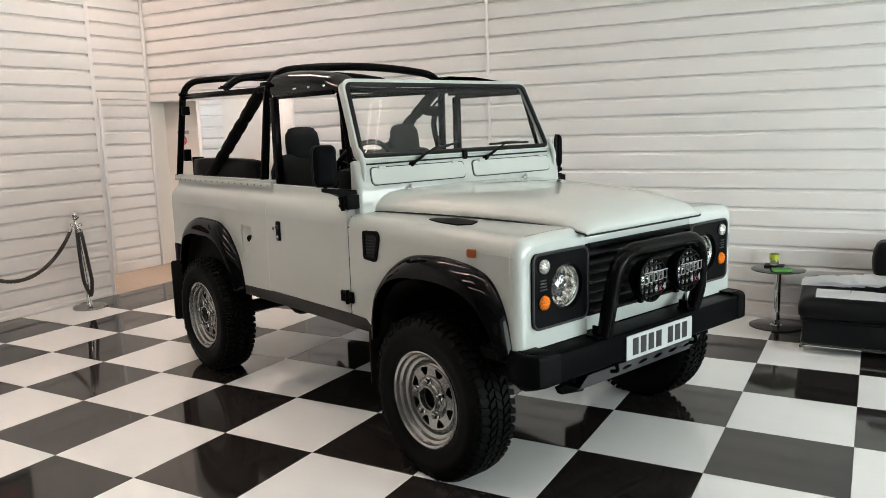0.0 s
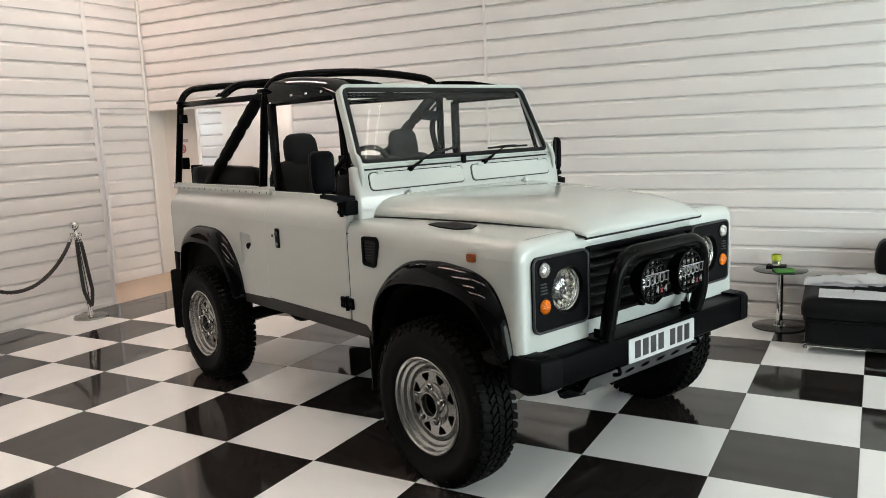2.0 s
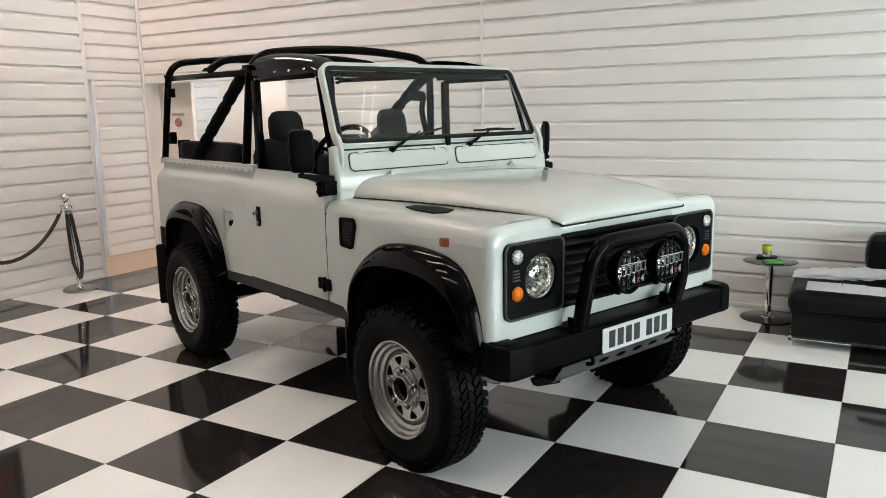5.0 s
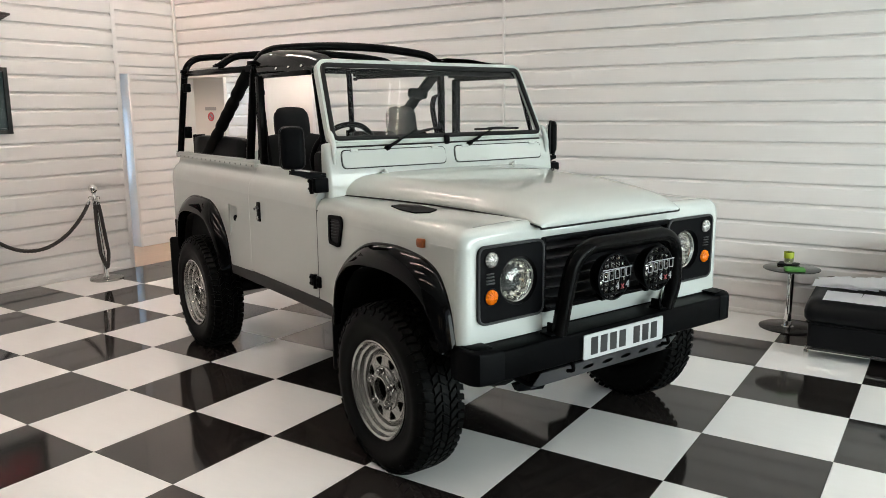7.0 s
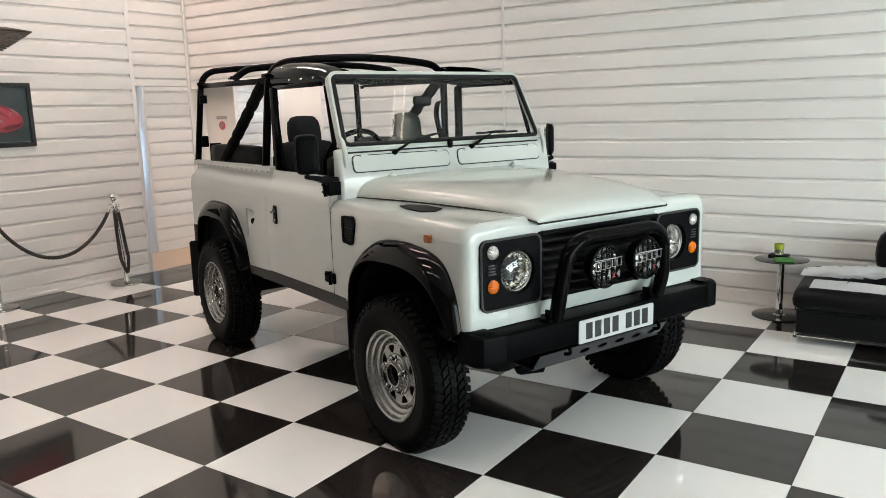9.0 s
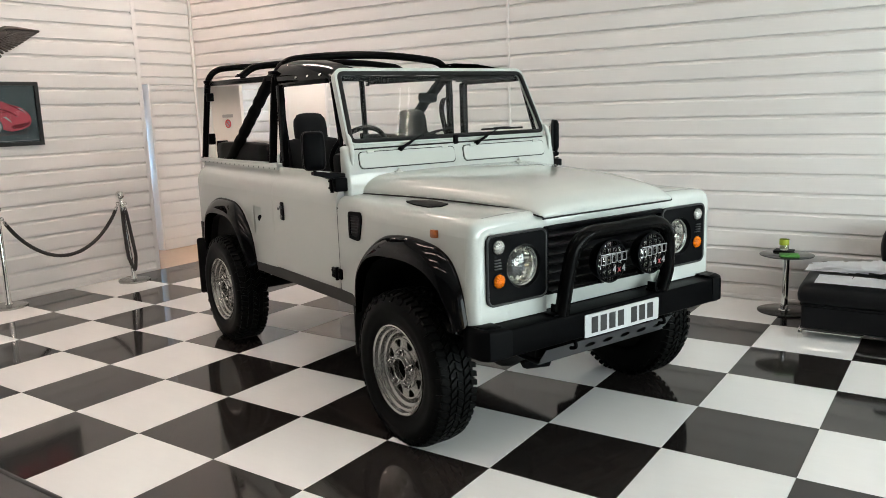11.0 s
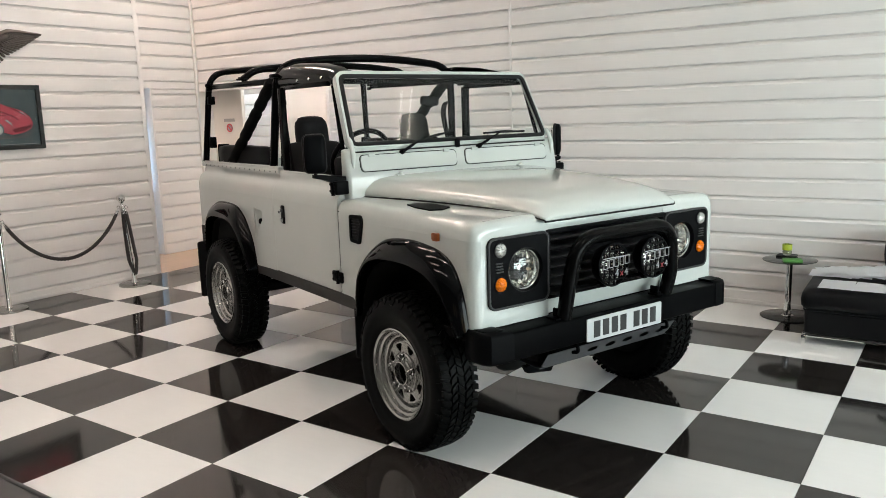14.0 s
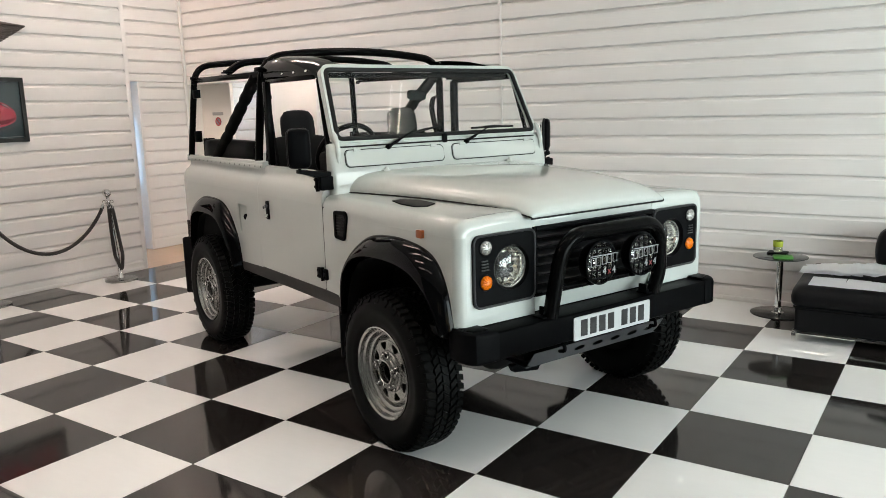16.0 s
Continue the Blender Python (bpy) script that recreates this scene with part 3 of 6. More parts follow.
def wheel_arch(s, xc, f=1.0):
    rows = []
    last = len(ARCH) - 1
    for i, ((ax, az), (lx, lz)) in enumerate(zip(*((ARCH_F, LIP_F) if f > 0 else (ARCH, LIP)))):
        a, l = Vector((ax, az)), Vector((lx, lz))
        bulge = (0.68, 0.84, 0.95, 1.0)[min(i, last - i, 3)]      # the flare runs out at its lower ends
        out = []
        for t, y in ((0.0, 0.826), (0.0, 0.840), (0.04, 0.852), (0.16, 0.870), (0.36, 0.889), (0.60, 0.905), (0.84, 0.915), (0.97, 0.916), (1.0, 0.908), (0.97, 0.898), (0.80, 0.85), (0.6, 0.80)):
            p = a.lerp(l, t)
            out.append((xc + f * p.x, s * (0.826 + (y - 0.826) * bulge if y > 0.826 else y), p.y))
        rows.append(out)
    # denser along the arch, by a smooth curve through the stations
    dense = []
    n = len(rows)
    for i in range(n - 1):
        p0, p1, p2, p3 = rows[max(i - 1, 0)], rows[i], rows[i + 1], rows[min(i + 2, n - 1)]
        for k in range(4):
            t = k / 4
            dense.append([[0.5 * (2 * b + (c - a) * t + (2 * a - 5 * b + 4 * c - d) * t * t + (3 * b - a - 3 * c + d) * t ** 3) for a, b, c, d in zip(q0, q1, q2, q3)]
                          for q0, q1, q2, q3 in zip(p0, p1, p2, p3)])
    dense.append(rows[-1])
    bm = loft(bmesh.new(), dense)
    return part("wheel_arch", bm, BLACK_GLOSS, car, "gloss black wide wheel arch", 60)


def liner(s, xc, f):
    """The dark inner wheel house."""
    bm = bmesh.new()
    lip = LIP_F if f > 0 else LIP
    rows = [[(xc + f * dx * 0.985, s * y, z - 0.012) for dx, z in lip] for y in (0.86, 0.45)]
    loft(bm, rows)
    vs = [bm.verts.new((xc + f * dx * 0.985, s * 0.45, z - 0.012)) for dx, z in lip]
    bm.faces.new(vs)
    return part("wheel_house", bm, UNDER, car)


def tub_side(s):
    """Rear quarter with its wheel cut-out and, on the right, the fuel filler pocket."""
    out = [(-1.515, 1.125), (-1.515, 0.655)]
    out += [(ARCH_REAR - dx * 0.98, z - (0.018 if z > 0.7 else 0)) for dx, z in ARCH]
    out += [(-2.965, 0.655), (-2.965, 1.125)]
    pocket = [(-1.855, 1.035), (-1.855, 0.965), (-1.850, 0.835), (-1.790, 0.90), (-1.715, 0.965), (-1.715, 1.028)]
    bm = bmesh.new()
    slab(bm, out, at_side(s), 0.02, [pocket] if s < 0 else [])
    shoulder(bm, s, -2.965, -1.515)
    side = part("rear_quarter_panel", bm, CAR_WHITE, car, smooth=50)
    if s < 0:
        bm = bmesh.new()
        back = [(-1.855, s * (HALF - 0.01), 1.035), (-1.850, s * (HALF - 0.01), 0.835), (-1.715, s * (HALF - 0.062), 0.960), (-1.715, s * (HALF - 0.062), 1.028)]
        front = [(-1.855, s * (HALF - 0.002), 1.035), (-1.850, s * (HALF - 0.002), 0.835), (-1.715, s * (HALF - 0.002), 0.965), (-1.715, s * (HALF - 0.002), 1.028)]
        loft(bm, [back, front], True)
        bm.faces.new([bm.verts.new(p) for p in back])
        part("fuel_recess", bm, CAR_WHITE, side, smooth=20)
        bm = lathe(bmesh.new(), [(0, 0.026), (0.016, 0.026), (0.021, 0.021), (0.021, 0), (0.015, -0.03)], pose(-1.790, s * (HALF - 0.036), 0.950, 90, 0, 22), 20)
        part("fuel_cap", bm, BLACK_PLASTIC, side, "black fuel filler cap")
    # riveted galvanised capping along the top edge
    bm = bmesh.new()
    box(bm, (-2.985, s * 0.785, 1.302), (-1.515, s * 0.735, 1.324), 0.003)
    box(bm, (-2.985, s * 0.7865, 1.279), (-1.515, s * 0.766, 1.306), 0.002)
    cap = part("capping", bm, CAR_WHITE, car, smooth=30)
    for k in range(16):
        x = -2.88 + k * 0.089
        bm = lathe(bmesh.new(), [(0, 0.003), (0.0045, 0.0025), (0.006, 0)], pose(x, s * 0.7865, 1.290, 90 if s < 0 else -90, 0, 0), 8)
        part("rivet", bm, STEEL_DARK, cap)
    # dark lower rear corner
    bm = box(bmesh.new(), (-2.97, s * 0.838, 0.655), (-2.86, s * 0.80, 0.815), 0.006)
    part("corner_plate", bm, BLACK_SATIN, car, "black lower corner plate")
    return side


def door(s):
    out = [(-0.636, 1.125), (-1.5132, 1.125), (-1.5132, 0.668)] + [(-1.505, 0.660), (-0.646, 0.660), (-0.636, 0.668)]
    bm = bmesh.new()
    slab(bm, out, at_side(s), 0.02)
    shoulder(bm, s, -1.5132, -0.640, top=1.300)
    d = part("door", bm, CAR_WHITE, car, smooth=50)
    bm = bmesh.new()
    slab(bm, rounded(-1.388, 0.978, -1.342, 1.092, 0.008), lambda u, v, q: (u, s * (HALF + 0.006 - q), v), 0.012, bevel=0.003)
    h = part("door_handle", bm, BLACK_PLASTIC, d, "black recessed door handle")
    part("lever", box(bmesh.new(), (-1.378, s * (HALF + 0.018), 1.050), (-1.356, s * (HALF + 0.004), 1.070), 0.004), STEEL_DARK, d, "worn metal latch lever")
    part("latch_button", box(bmesh.new(), (-1.378, s * (HALF + 0.016), 0.986), (-1.354, s * (HALF + 0.004), 1.012), 0.004), STEEL, d, "worn metal latch button")
    bm = lathe(bmesh.new(), [(0, 0.006), (0.007, 0.0055), (0.009, 0.003), (0.009, -0.004)], pose(-1.428, s * HALF, 1.045, 90 if s < 0 else -90, 0, 0), 14)
    part("lock_barrel", bm, STEEL_DARK, d, "small round door lock")
    for z, h2 in ((0.748, 0.062), (1.245, 0.075)):
        bm = bmesh.new()
        box(bm, (-0.712 if z < 1 else -0.680, s * (HALF + 0.016), z - h2 / 2), (-0.650, s * (HALF - 0.002 if z < 1 else HALF - 0.062), z + h2 / 2), 0.008)
        box(bm, (-0.640, s * (HALF + 0.016), z - h2 / 2), (-0.598, s * (HALF - 0.002 if z < 1 else HALF - 0.062), z + h2 / 2), 0.008)
        tube(bm, [(-0.645, s * (HALF + 0.014), z - h2 / 2 - 0.006), (-0.645, s * (HALF + 0.014), z + h2 / 2 + 0.006)], 0.011, 10)
        for bx in (-0.692 if z < 1 else -0.668, -0.672 if z < 1 else -0.660, -0.616):
            for bz in (z - h2 * 0.25, z + h2 * 0.25):
                lathe(bm, [(0, 0.007), (0.006, 0.006), (0.008, 0)], pose(bx, s * (HALF + 0.016), bz, 90 if s < 0 else -90, 0, 0), 8)
        part("hinge", bm, BLACK_PLASTIC, d, "black bolted door hinge")
    # black upper door frame: sloping front bar, top bar and rear post, with a dark sill strip
    bm = bmesh.new()
    y = s * 0.722
    tube(bm, [(-0.680, s * 0.738, 1.30), (-0.842, s * 0.708, 1.800)], 0.013, 8)
    box(bm, (-1.505, y - 0.014, 1.800), (-0.870, y + 0.014, 1.826), 0.004)
    box(bm, (-1.538, s * 0.746, 1.30), (-1.482, s * 0.708, 1.815), 0.008)
    part("upper_frame", bm, BLACK_TUBE, d, "black upper door frame without glass")
    # mirror on a black arm
    bm = bmesh.new()
    y1 = 0.942 if s < 0 else 0.842
    # tapered arm plate from the hinge out to the mirror's foot
    loft(bm, [[(x - w, s * y, z - h), (x + w, s * y, z - h), (x + w, s * y, z + h), (x - w, s * y, z + h)] for x, y, z, w, h in
              ((-0.665, 0.765, 1.272, 0.052, 0.024), (-0.664, 0.80, 1.278, 0.046, 0.022), (-0.660, y1 - 0.05, 1.304, 0.026, 0.014), (-0.652, y1 + 0.012, 1.314, 0.016, 0.010))], True, True)
    tube(bm, [(-0.650, s * y1, 1.312), (-0.648, s * y1, 1.36)], 0.010, 8)
    box(bm, (-0.770, s * 0.795, 1.262), (-0.615, s * 0.765, 1.305), 0.006)
    part("mirror_arm", bm, BLACK_PLASTIC, d, "black mirror bracket")
    bm = bmesh.new()
    # the mirror on the car's left is folded in
    hub = Vector((-0.645, -0.942, 1.434)) if s < 0 else Vector((-0.66, 0.842, 1.434))
    turn = Matrix.Rotation(radians(-20 if s < 0 else 42), 3, "Z")
    soft_block(bm, (0.050, 0.112, 0.196), hub, 0.019, 8, 0.06, turn)
    mh = part("door_mirror", bm, BLACK_PLASTIC, car, "black door mirror", 60)
    bm = bmesh.new()
    slab(bm, rounded(-0.042, -0.083, 0.042, 0.083, 0.02), lambda u, v, q: hub + turn @ Vector((-0.034 + q, u, v)), 0.004)
    part("mirror_glass", bm, CHROME, mh, "mirror glass")
    # raised rim round the back of the housing
    bm = bmesh.new()
    ring = [hub + turn @ Vector((-0.012, u, v)) for u, v in rounded(-0.057, -0.099, 0.057, 0.099, 0.026)]
    tube(bm, ring, 0.0075, 8, True)
    part("mirror_rim", bm, RUBBER, mh, "black rim")
    return d


def ring2(pts, r, seg=4):
    """A closed 2D outline with rounded corners."""
    out = []
    for i in range(len(pts)):
        a, b, c = (Vector(pts[(i + k) % len(pts)]) for k in (-1, 0, 1))
        p, q = b + (a - b).normalized() * r, b + (c - b).normalized() * r
        out += [tuple(p * (1 - t) ** 2 + b * 2 * t * (1 - t) + q * t * t) for t in (k / seg for k in range(seg + 1))]
    return out


VENT = ring2([(-0.492, 0.968), (-0.386, 0.960), (-0.350, 1.085), (-0.368, 1.117), (-0.492, 1.112)], 0.020)
VENT_IN = ring2([(-0.474, 0.986), (-0.398, 0.980), (-0.368, 1.080), (-0.382, 1.098), (-0.474, 1.094)], 0.012)


def wing(s):
    """Front wing: flank with wheel cut-out, rounded top edge, flat top and rounded front corner."""
    out = [(0.528, 1.085), (-0.628, 1.085), (-0.628, 0.660), (-0.50, 0.655)]
    out += [(min(ARCH_FRONT + dx * 0.98, 0.512), z - (0.018 if z > 0.7 else 0)) for dx, z in ARCH_F]
    out += [(0.528, 0.672)]
    bm = bmesh.new()
    slab(bm, out, at_side(s), 0.02)
    # rounded top edge swept from the bulkhead to the front; the skin stands a hair inside the flat flank
    H = HALF - 0.0003
    EDGE = ((0.001, -0.070), (0.004, -0.050), (0.011, -0.033), (0.022, -0.018), (0.038, -0.008), (0.058, -0.002), (0.080, 0.0))
    def top_row(x, inset):
        # towards the front the crown sinks and its rounding flattens with it
        e, full = H - inset, 1.182 - 0.022 * max(0.0, (x + 0.62) / 1.2)
        sink = (full - 0.9 * inset - 1.084) / (full - 1.084)
        row = [(e, 1.084)] + [(e - d, 1.084 + (full + dz - 1.084) * sink) for d, dz in EDGE]
        zt = row[-1][1]
        return [(x, s * y, z) for y, z in row + [(0.68, zt + 0.004), (0.58, zt + 0.008), (0.42, zt + 0.006)]]
    arc = [radians(15 * k) for k in range(7)]
    R0 = 0.045
    bends = [(0.528 + R0 * math.sin(a), R0 * (1 - math.cos(a))) for a in arc]
    loft(bm, [top_row(-0.628 + k * 1.148 / 10, 0) for k in range(10)] + [top_row(x, i) for x, i in bends])
    # rounded upright front corner, then the flat front with the lamp's opening
    loft(bm, [[(x, s * (H - i), z) for x, i in bends] for z in (0.692, 0.80, 0.95, 1.084)])
    front = lambda u, v, q: (0.573 - q, s * u, v)
    plate = slab(bmesh.new(), [(0.40, 0.692), (H - R0, 0.692)] + [(abs(y), z) for x, y, z in top_row(0.528 + R0, R0)] + [(0.40, 1.125)], front, 0.012, [circle(0.545, 0.930, 0.106, 32)])
    loft(bm, [[(x, s * (H - i), 0.692) for x, i in bends], [(x - 0.03, s * (H - i - 0.02), 0.692) for x, i in bends]])
    w = part("front_wing", bm, CAR_WHITE, car, smooth=50)
    part("wing_front", plate, CAR_WHITE, w, smooth=0)
    # fine grey line drawn for the seam where the front panel meets the wing's top
    bm = bmesh.new()
    zf = 1.182 - 0.022 * (0.532 + 0.62) / 1.2
    tube(bm, [(0.536, s * y, zf + dz) for y, dz in ((H - 0.085, 0.0002), (0.68, 0.0035), (0.58, 0.0075), (0.47, 0.0065))], 0.0011, 6)
    part("panel_seam", bm, SEAM_GREY, w, "thin grey line drawn as panel seam")
    # side vent, repeater lamp, top vent plate
    bm = bmesh.new()
    place = lambda u, v, q: (u, s * (HALF + 0.010 - q), v)
    slab(bm, VENT, place, 0.016, [VENT_IN])
    v = part("side_vent", bm, BLACK_PLASTIC, w, "black side air vent")
    bm = bmesh.new()
    slab(bm, VENT_IN, lambda u, v2, q: (u, s * (HALF + 0.003 - q), v2), 0.006)
    for k in range(6):
        z = 1.000 + k * 0.0155
        box(bm, (-0.470, s * (HALF + 0.007), z), (-0.380 + 0.02 * k / 5, s * (HALF + 0.002), z + 0.005), 0.001)
    part("vent_mesh", bm, RUBBER, w, "dark vent mesh")
    bm = bmesh.new()
    slab(bm, rounded(0.287, 1.062, 0.333, 1.098, 0.006), lambda u, v2, q: (u, s * (HALF + 0.014 - q), v2), 0.016, bevel=0.004)
    part("side_repeater", bm, AMBER_DARK, w, "dull orange side repeater lamp")
    bm = bmesh.new()
    slab(bm, [(-0.130, 0.700), (-0.130, 0.652), (-0.040, 0.602), (0.112, 0.612), (0.150, 0.680), (0.105, 0.728), (-0.020, 0.726)], lambda u, v2, q: (u, s * v2, 1.1870 + 0.004 * (0.78 - v2) / 0.1 - 0.022 * (u + 0.62) / 1.2 - q), 0.006)
    part("wing_top_plate", bm, BLACK_PLASTIC, w, "black wing top vent plate")
    return w


def bonnet():
    bm = bmesh.new()
    st = [(-0.618, 0.690, 1.189, 1.292), (-0.50, 0.660, 1.191, 1.291), (-0.25, 0.605, 1.191, 1.287), (0.0, 0.556, 1.188, 1.279), (0.22, 0.516, 1.182, 1.268), (0.40, 0.478, 1.173, 1.250),
          (0.49, 0.470, 1.166, 1.234), (0.55, 0.463, 1.158, 1.214), (0.585, 0.456, 1.150, 1.192), (0.604, 0.448, 1.146, 1.170), (0.609, 0.444, 1.141, 1.155), (0.604, 0.444, 1.137, 1.139)]
    rows = []
    for x, w, ze, zc in st:
        h = zc - ze
        half = [(w, ze), (w + 0.001, ze + 0.10 * h), (w - 0.008, ze + 0.30 * h), (w - 0.026, ze + 0.52 * h), (w - 0.058, ze + 0.74 * h), (w - 0.105, ze + 0.89 * h), (w - 0.17, ze + 0.965 * h), (w - 0.25, ze + h), (w * 0.25, ze + 1.03 * h)]
        ring = [(x, -y, z) for y, z in half] + [(x, 0, zc + 0.035 * h)] + [(x, y, z) for y, z in half[::-1]]
        rows.append(ring)
    loft(bm, rows)
    b = part("bonnet", bm, CAR_WHITE, car, smooth=70)
    # dark strip drawn for the shade in the gap under the edge
    bm = bmesh.new()
    pts = [(x, -w - 0.002, ze - 0.004) for x, w, ze, zc in st] + [(x, w + 0.002, ze - 0.004) for x, w, ze, zc in st[::-1]]
    tube(bm, pts, 0.0040, 6)
    part("bonnet_seal", bm, RUBBER, b, "dark strip drawn for the shaded gap under the bonnet")
    for y in (-0.45, 0.45):
        bm = bmesh.new()
        lathe(bm, [(0, 0.022), (0.008, 0.020), (0.013, 0.010), (0.02, 0)], pose(-0.575, y, 1.290), 12)
        box(bm, (-0.59, y - 0.028, 1.286), (-0.565, y + 0.02, 1.297), 0.003)
        part("washer_jet", bm, CAR_WHITE, b, "white screen washer jet")
    return b


def bulkhead():
    prof = [(-0.590, 1.16), (-0.586, 1.245), (-0.592, 1.31), (-0.612, 1.405), (-0.620, 1.432), (-0.632, 1.446), (-0.645, 1.452), (-0.662, 1.450), (-0.662, 1.16)]
    bm = bmesh.new()
    rows = []
    for y, inset in ((-0.776, 0.018), (-0.770, 0.008), (-0.755, 0.0), (0.755, 0.0), (0.770, 0.008), (0.776, 0.018)):
        rows.append([(x - (inset if x > -0.64 else 0), y, z - (inset * 0.5 if z > 1.4 else 0)) for x, z in prof])
    loft(bm, rows, True, True)
    b = part("bulkhead", bm, CAR_WHITE, car, smooth=45)
    # two vent flaps with dark outlines, and small catches
    n = Vector((0.978, 0, 0.208))
    up = Vector((-0.208, 0, 0.978))
    base = Vector((-0.5935, 0, 1.318))
    for y0, y1 in ((-0.690, -0.040), (0.030, 0.680)):
        bm = bmesh.new()
        ring = rounded(y0, 0.006, y1, 0.094, 0.022)
        slab(bm, ring, lambda u, v, q: base + Vector((0, u, 0)) + up * v + n * (0.009 - q), 0.012, bevel=0.004)
        f = part("vent_flap", bm, CAR_WHITE, car, "", 12)
        bm = bmesh.new()
        # dark line laid round the flap's edge
        tube(bm, [base + Vector((0, u, 0)) + up * v + n * 0.0025 for u, v in rounded(y0 - 0.003, 0.003, y1 + 0.003, 0.097, 0.024)], 0.0024, 6, True)
        part("flap_seal", bm, RUBBER, f, "dark outline of the flap")
        for u in (y0 + 0.07, y1 - 0.07):
            p = base + Vector((0, u, 0)) + up * 0.094 + n * 0.012
            bm = box(bmesh.new(), p - Vector((0.006, 0.022, 0.008)), p + Vector((0.006, 0.022, 0.008)), 0.003)
            part("flap_hinge", bm, CAR_WHITE, f)
    # hinge lugs of the windscreen at both ends
    for s in (-1, 1):
        bm = bmesh.new()
        pts = [(-0.606, s * 0.735, 1.345), (-0.600, s * 0.735, 1.42), (-0.622, s * 0.733, 1.475), (-0.648, s * 0.732, 1.51)]
        tube(bm, fillet(pts, 0.02, 3), [0.008] + [0.0145] * 8 + [0.009], 10)
        part("screen_hinge", bm, CAR_WHITE, b)
    return b


SCREEN_BASE, SCREEN_UP, SCREEN_N = Vector((-0.638, 0, 1.448)), Vector((-0.387, 0, 0.922)), Vector((0.922, 0, 0.387))


def on_screen(u, v, d):
    # the frame stands slightly narrower on the car's left
    if u > 0:
        u *= 0.985 - 0.045 * v / 0.462
    return SCREEN_BASE + Vector((0, u, 0)) + SCREEN_UP * v - SCREEN_N * d


def windscreen():
    bm = bmesh.new()
    def trap(w0, w1, v0, v1, r, seg=6):
        pts = [(w1, v1), (-w1, v1), (-w0, v0), (w0, v0)]
        loop = [Vector((*p, 0)) for p in pts]
        out = []
        for i in range(4):
            a, b, c = loop[i - 1], loop[i], loop[(i + 1) % 4]
            p, q = b + (a - b).normalized() * r, b + (c - b).normalized() * r
            for k in range(seg + 1):
                t = k / seg
                w = p * (1 - t) ** 2 + b * 2 * t * (1 - t) + q * t * t
                out.append((w.x, w.y))
        return out
    o = trap(0.742, 0.716, 0.0, 0.462, 0.06)
    i = trap(0.726, 0.700, 0.012, 0.438, 0.035)
    slab(bm, o, lambda u, v, q: on_screen(u, v, q - 0.014), 0.045, [i])
    w = part("windscreen_frame", bm, CAR_WHITE, car, smooth=50)
    bm = bmesh.new()
    tube(bm, [on_screen(u, v, -0.012) for u, v in trap(0.716, 0.690, 0.022, 0.429, 0.035)], 0.0135, 8, True)
    part("screen_seal", bm, RUBBER, w, "thick black rubber screen seal")
    bm = bmesh.new()
    slab(bm, trap(0.714, 0.688, 0.024, 0.427, 0.03), lambda u, v, q: on_screen(u, v, q - 0.010), 0.005)
    g = part("windscreen_glass", bm, SCREEN, w, "clear windscreen glass", 0)
    g.visible_shadow = False
    # rounded outer edge moulding
    bm = bmesh.new()
    tube(bm, [on_screen(u, v, 0.006) for u, v in trap(0.732, 0.706, 0.0, 0.452, 0.058)], 0.0135, 8, True)
    part("frame_edge", bm, CAR_WHITE, w)
    # black inner header across the top, with two visor clips
    bm = bmesh.new()
    a, b = on_screen(-0.68, 0.402, 0.032), on_screen(0.68, 0.445, 0.06)
    box(bm, a, b, 0.006)
    part("inner_header", bm, BLACK_PLASTIC, w, "black inner header rail")
    bm = bmesh.new()
    box(bm, on_screen(-0.70, 0.0, 0.03), on_screen(0.70, 0.03, 0.16), 0.01)
    part("dash_top", bm, BLACK_PLASTIC, w, "black dashboard top")
    # wipers
    for pivot, elbow, tip0, tip1 in (((-0.415, -0.040), (-0.210, 0.052), (-0.335, 0.010), (-0.028, 0.071)), ((0.140, -0.034), (0.336, 0.047), (0.200, 0.046), (0.540, 0.046))):
        bm = bmesh.new()
        p0, p1 = on_screen(*pivot, -0.028), on_screen(*elbow, -0.036)
        tube(bm, [p0, p0.lerp(p1, 0.35) + SCREEN_N * 0.006, p0.lerp(p1, 0.4) + SCREEN_N * 0.006, p1], [0.0095, 0.0085, 0.0055, 0.0045], 8)
        lathe(bm, [(0, 0.016), (0.011, 0.014), (0.015, 0.0), (0.015, -0.02)], Matrix.Translation(p0) @ pose(0, 0, 0, 0, 67, 0), 12)
        wp = part("wiper", bm, BLACK_PLASTIC, w, "black wiper")
        bm = bmesh.new()
        a, b = Vector((*tip0, 0)), Vector((*tip1, 0))
        tube(bm, [on_screen(q.x, q.y, -0.026 - 0.003 * math.sin(math.pi * k / 8)) for k, q in ((k, a.lerp(b, k / 8)) for k in range(9))], 0.0062, 6)
        q0, q1 = a.lerp(b, 0.28), a.lerp(b, 0.68)
        tube(bm, [on_screen(q0.x, q0.y, -0.032), on_screen(q0.lerp(q1, 0.5).x, q0.lerp(q1, 0.5).y, -0.037), on_screen(q1.x, q1.y, -0.032)], 0.008, 6)
        part("wiper_blade", bm, RUBBER, wp, "black wiper blade")
    # dark seal between the hinged screen and the bulkhead
    bm = tube(bmesh.new(), [on_screen(-0.715, -0.024, -0.012), on_screen(-0.3, -0.022, -0.014), on_screen(0.3, -0.020, -0.014), on_screen(0.70, -0.018, -0.012)], 0.0045, 6)
    part("hinge_seal", bm, RUBBER, w, "black rubber strip under the screen")
    bm = bmesh.new()
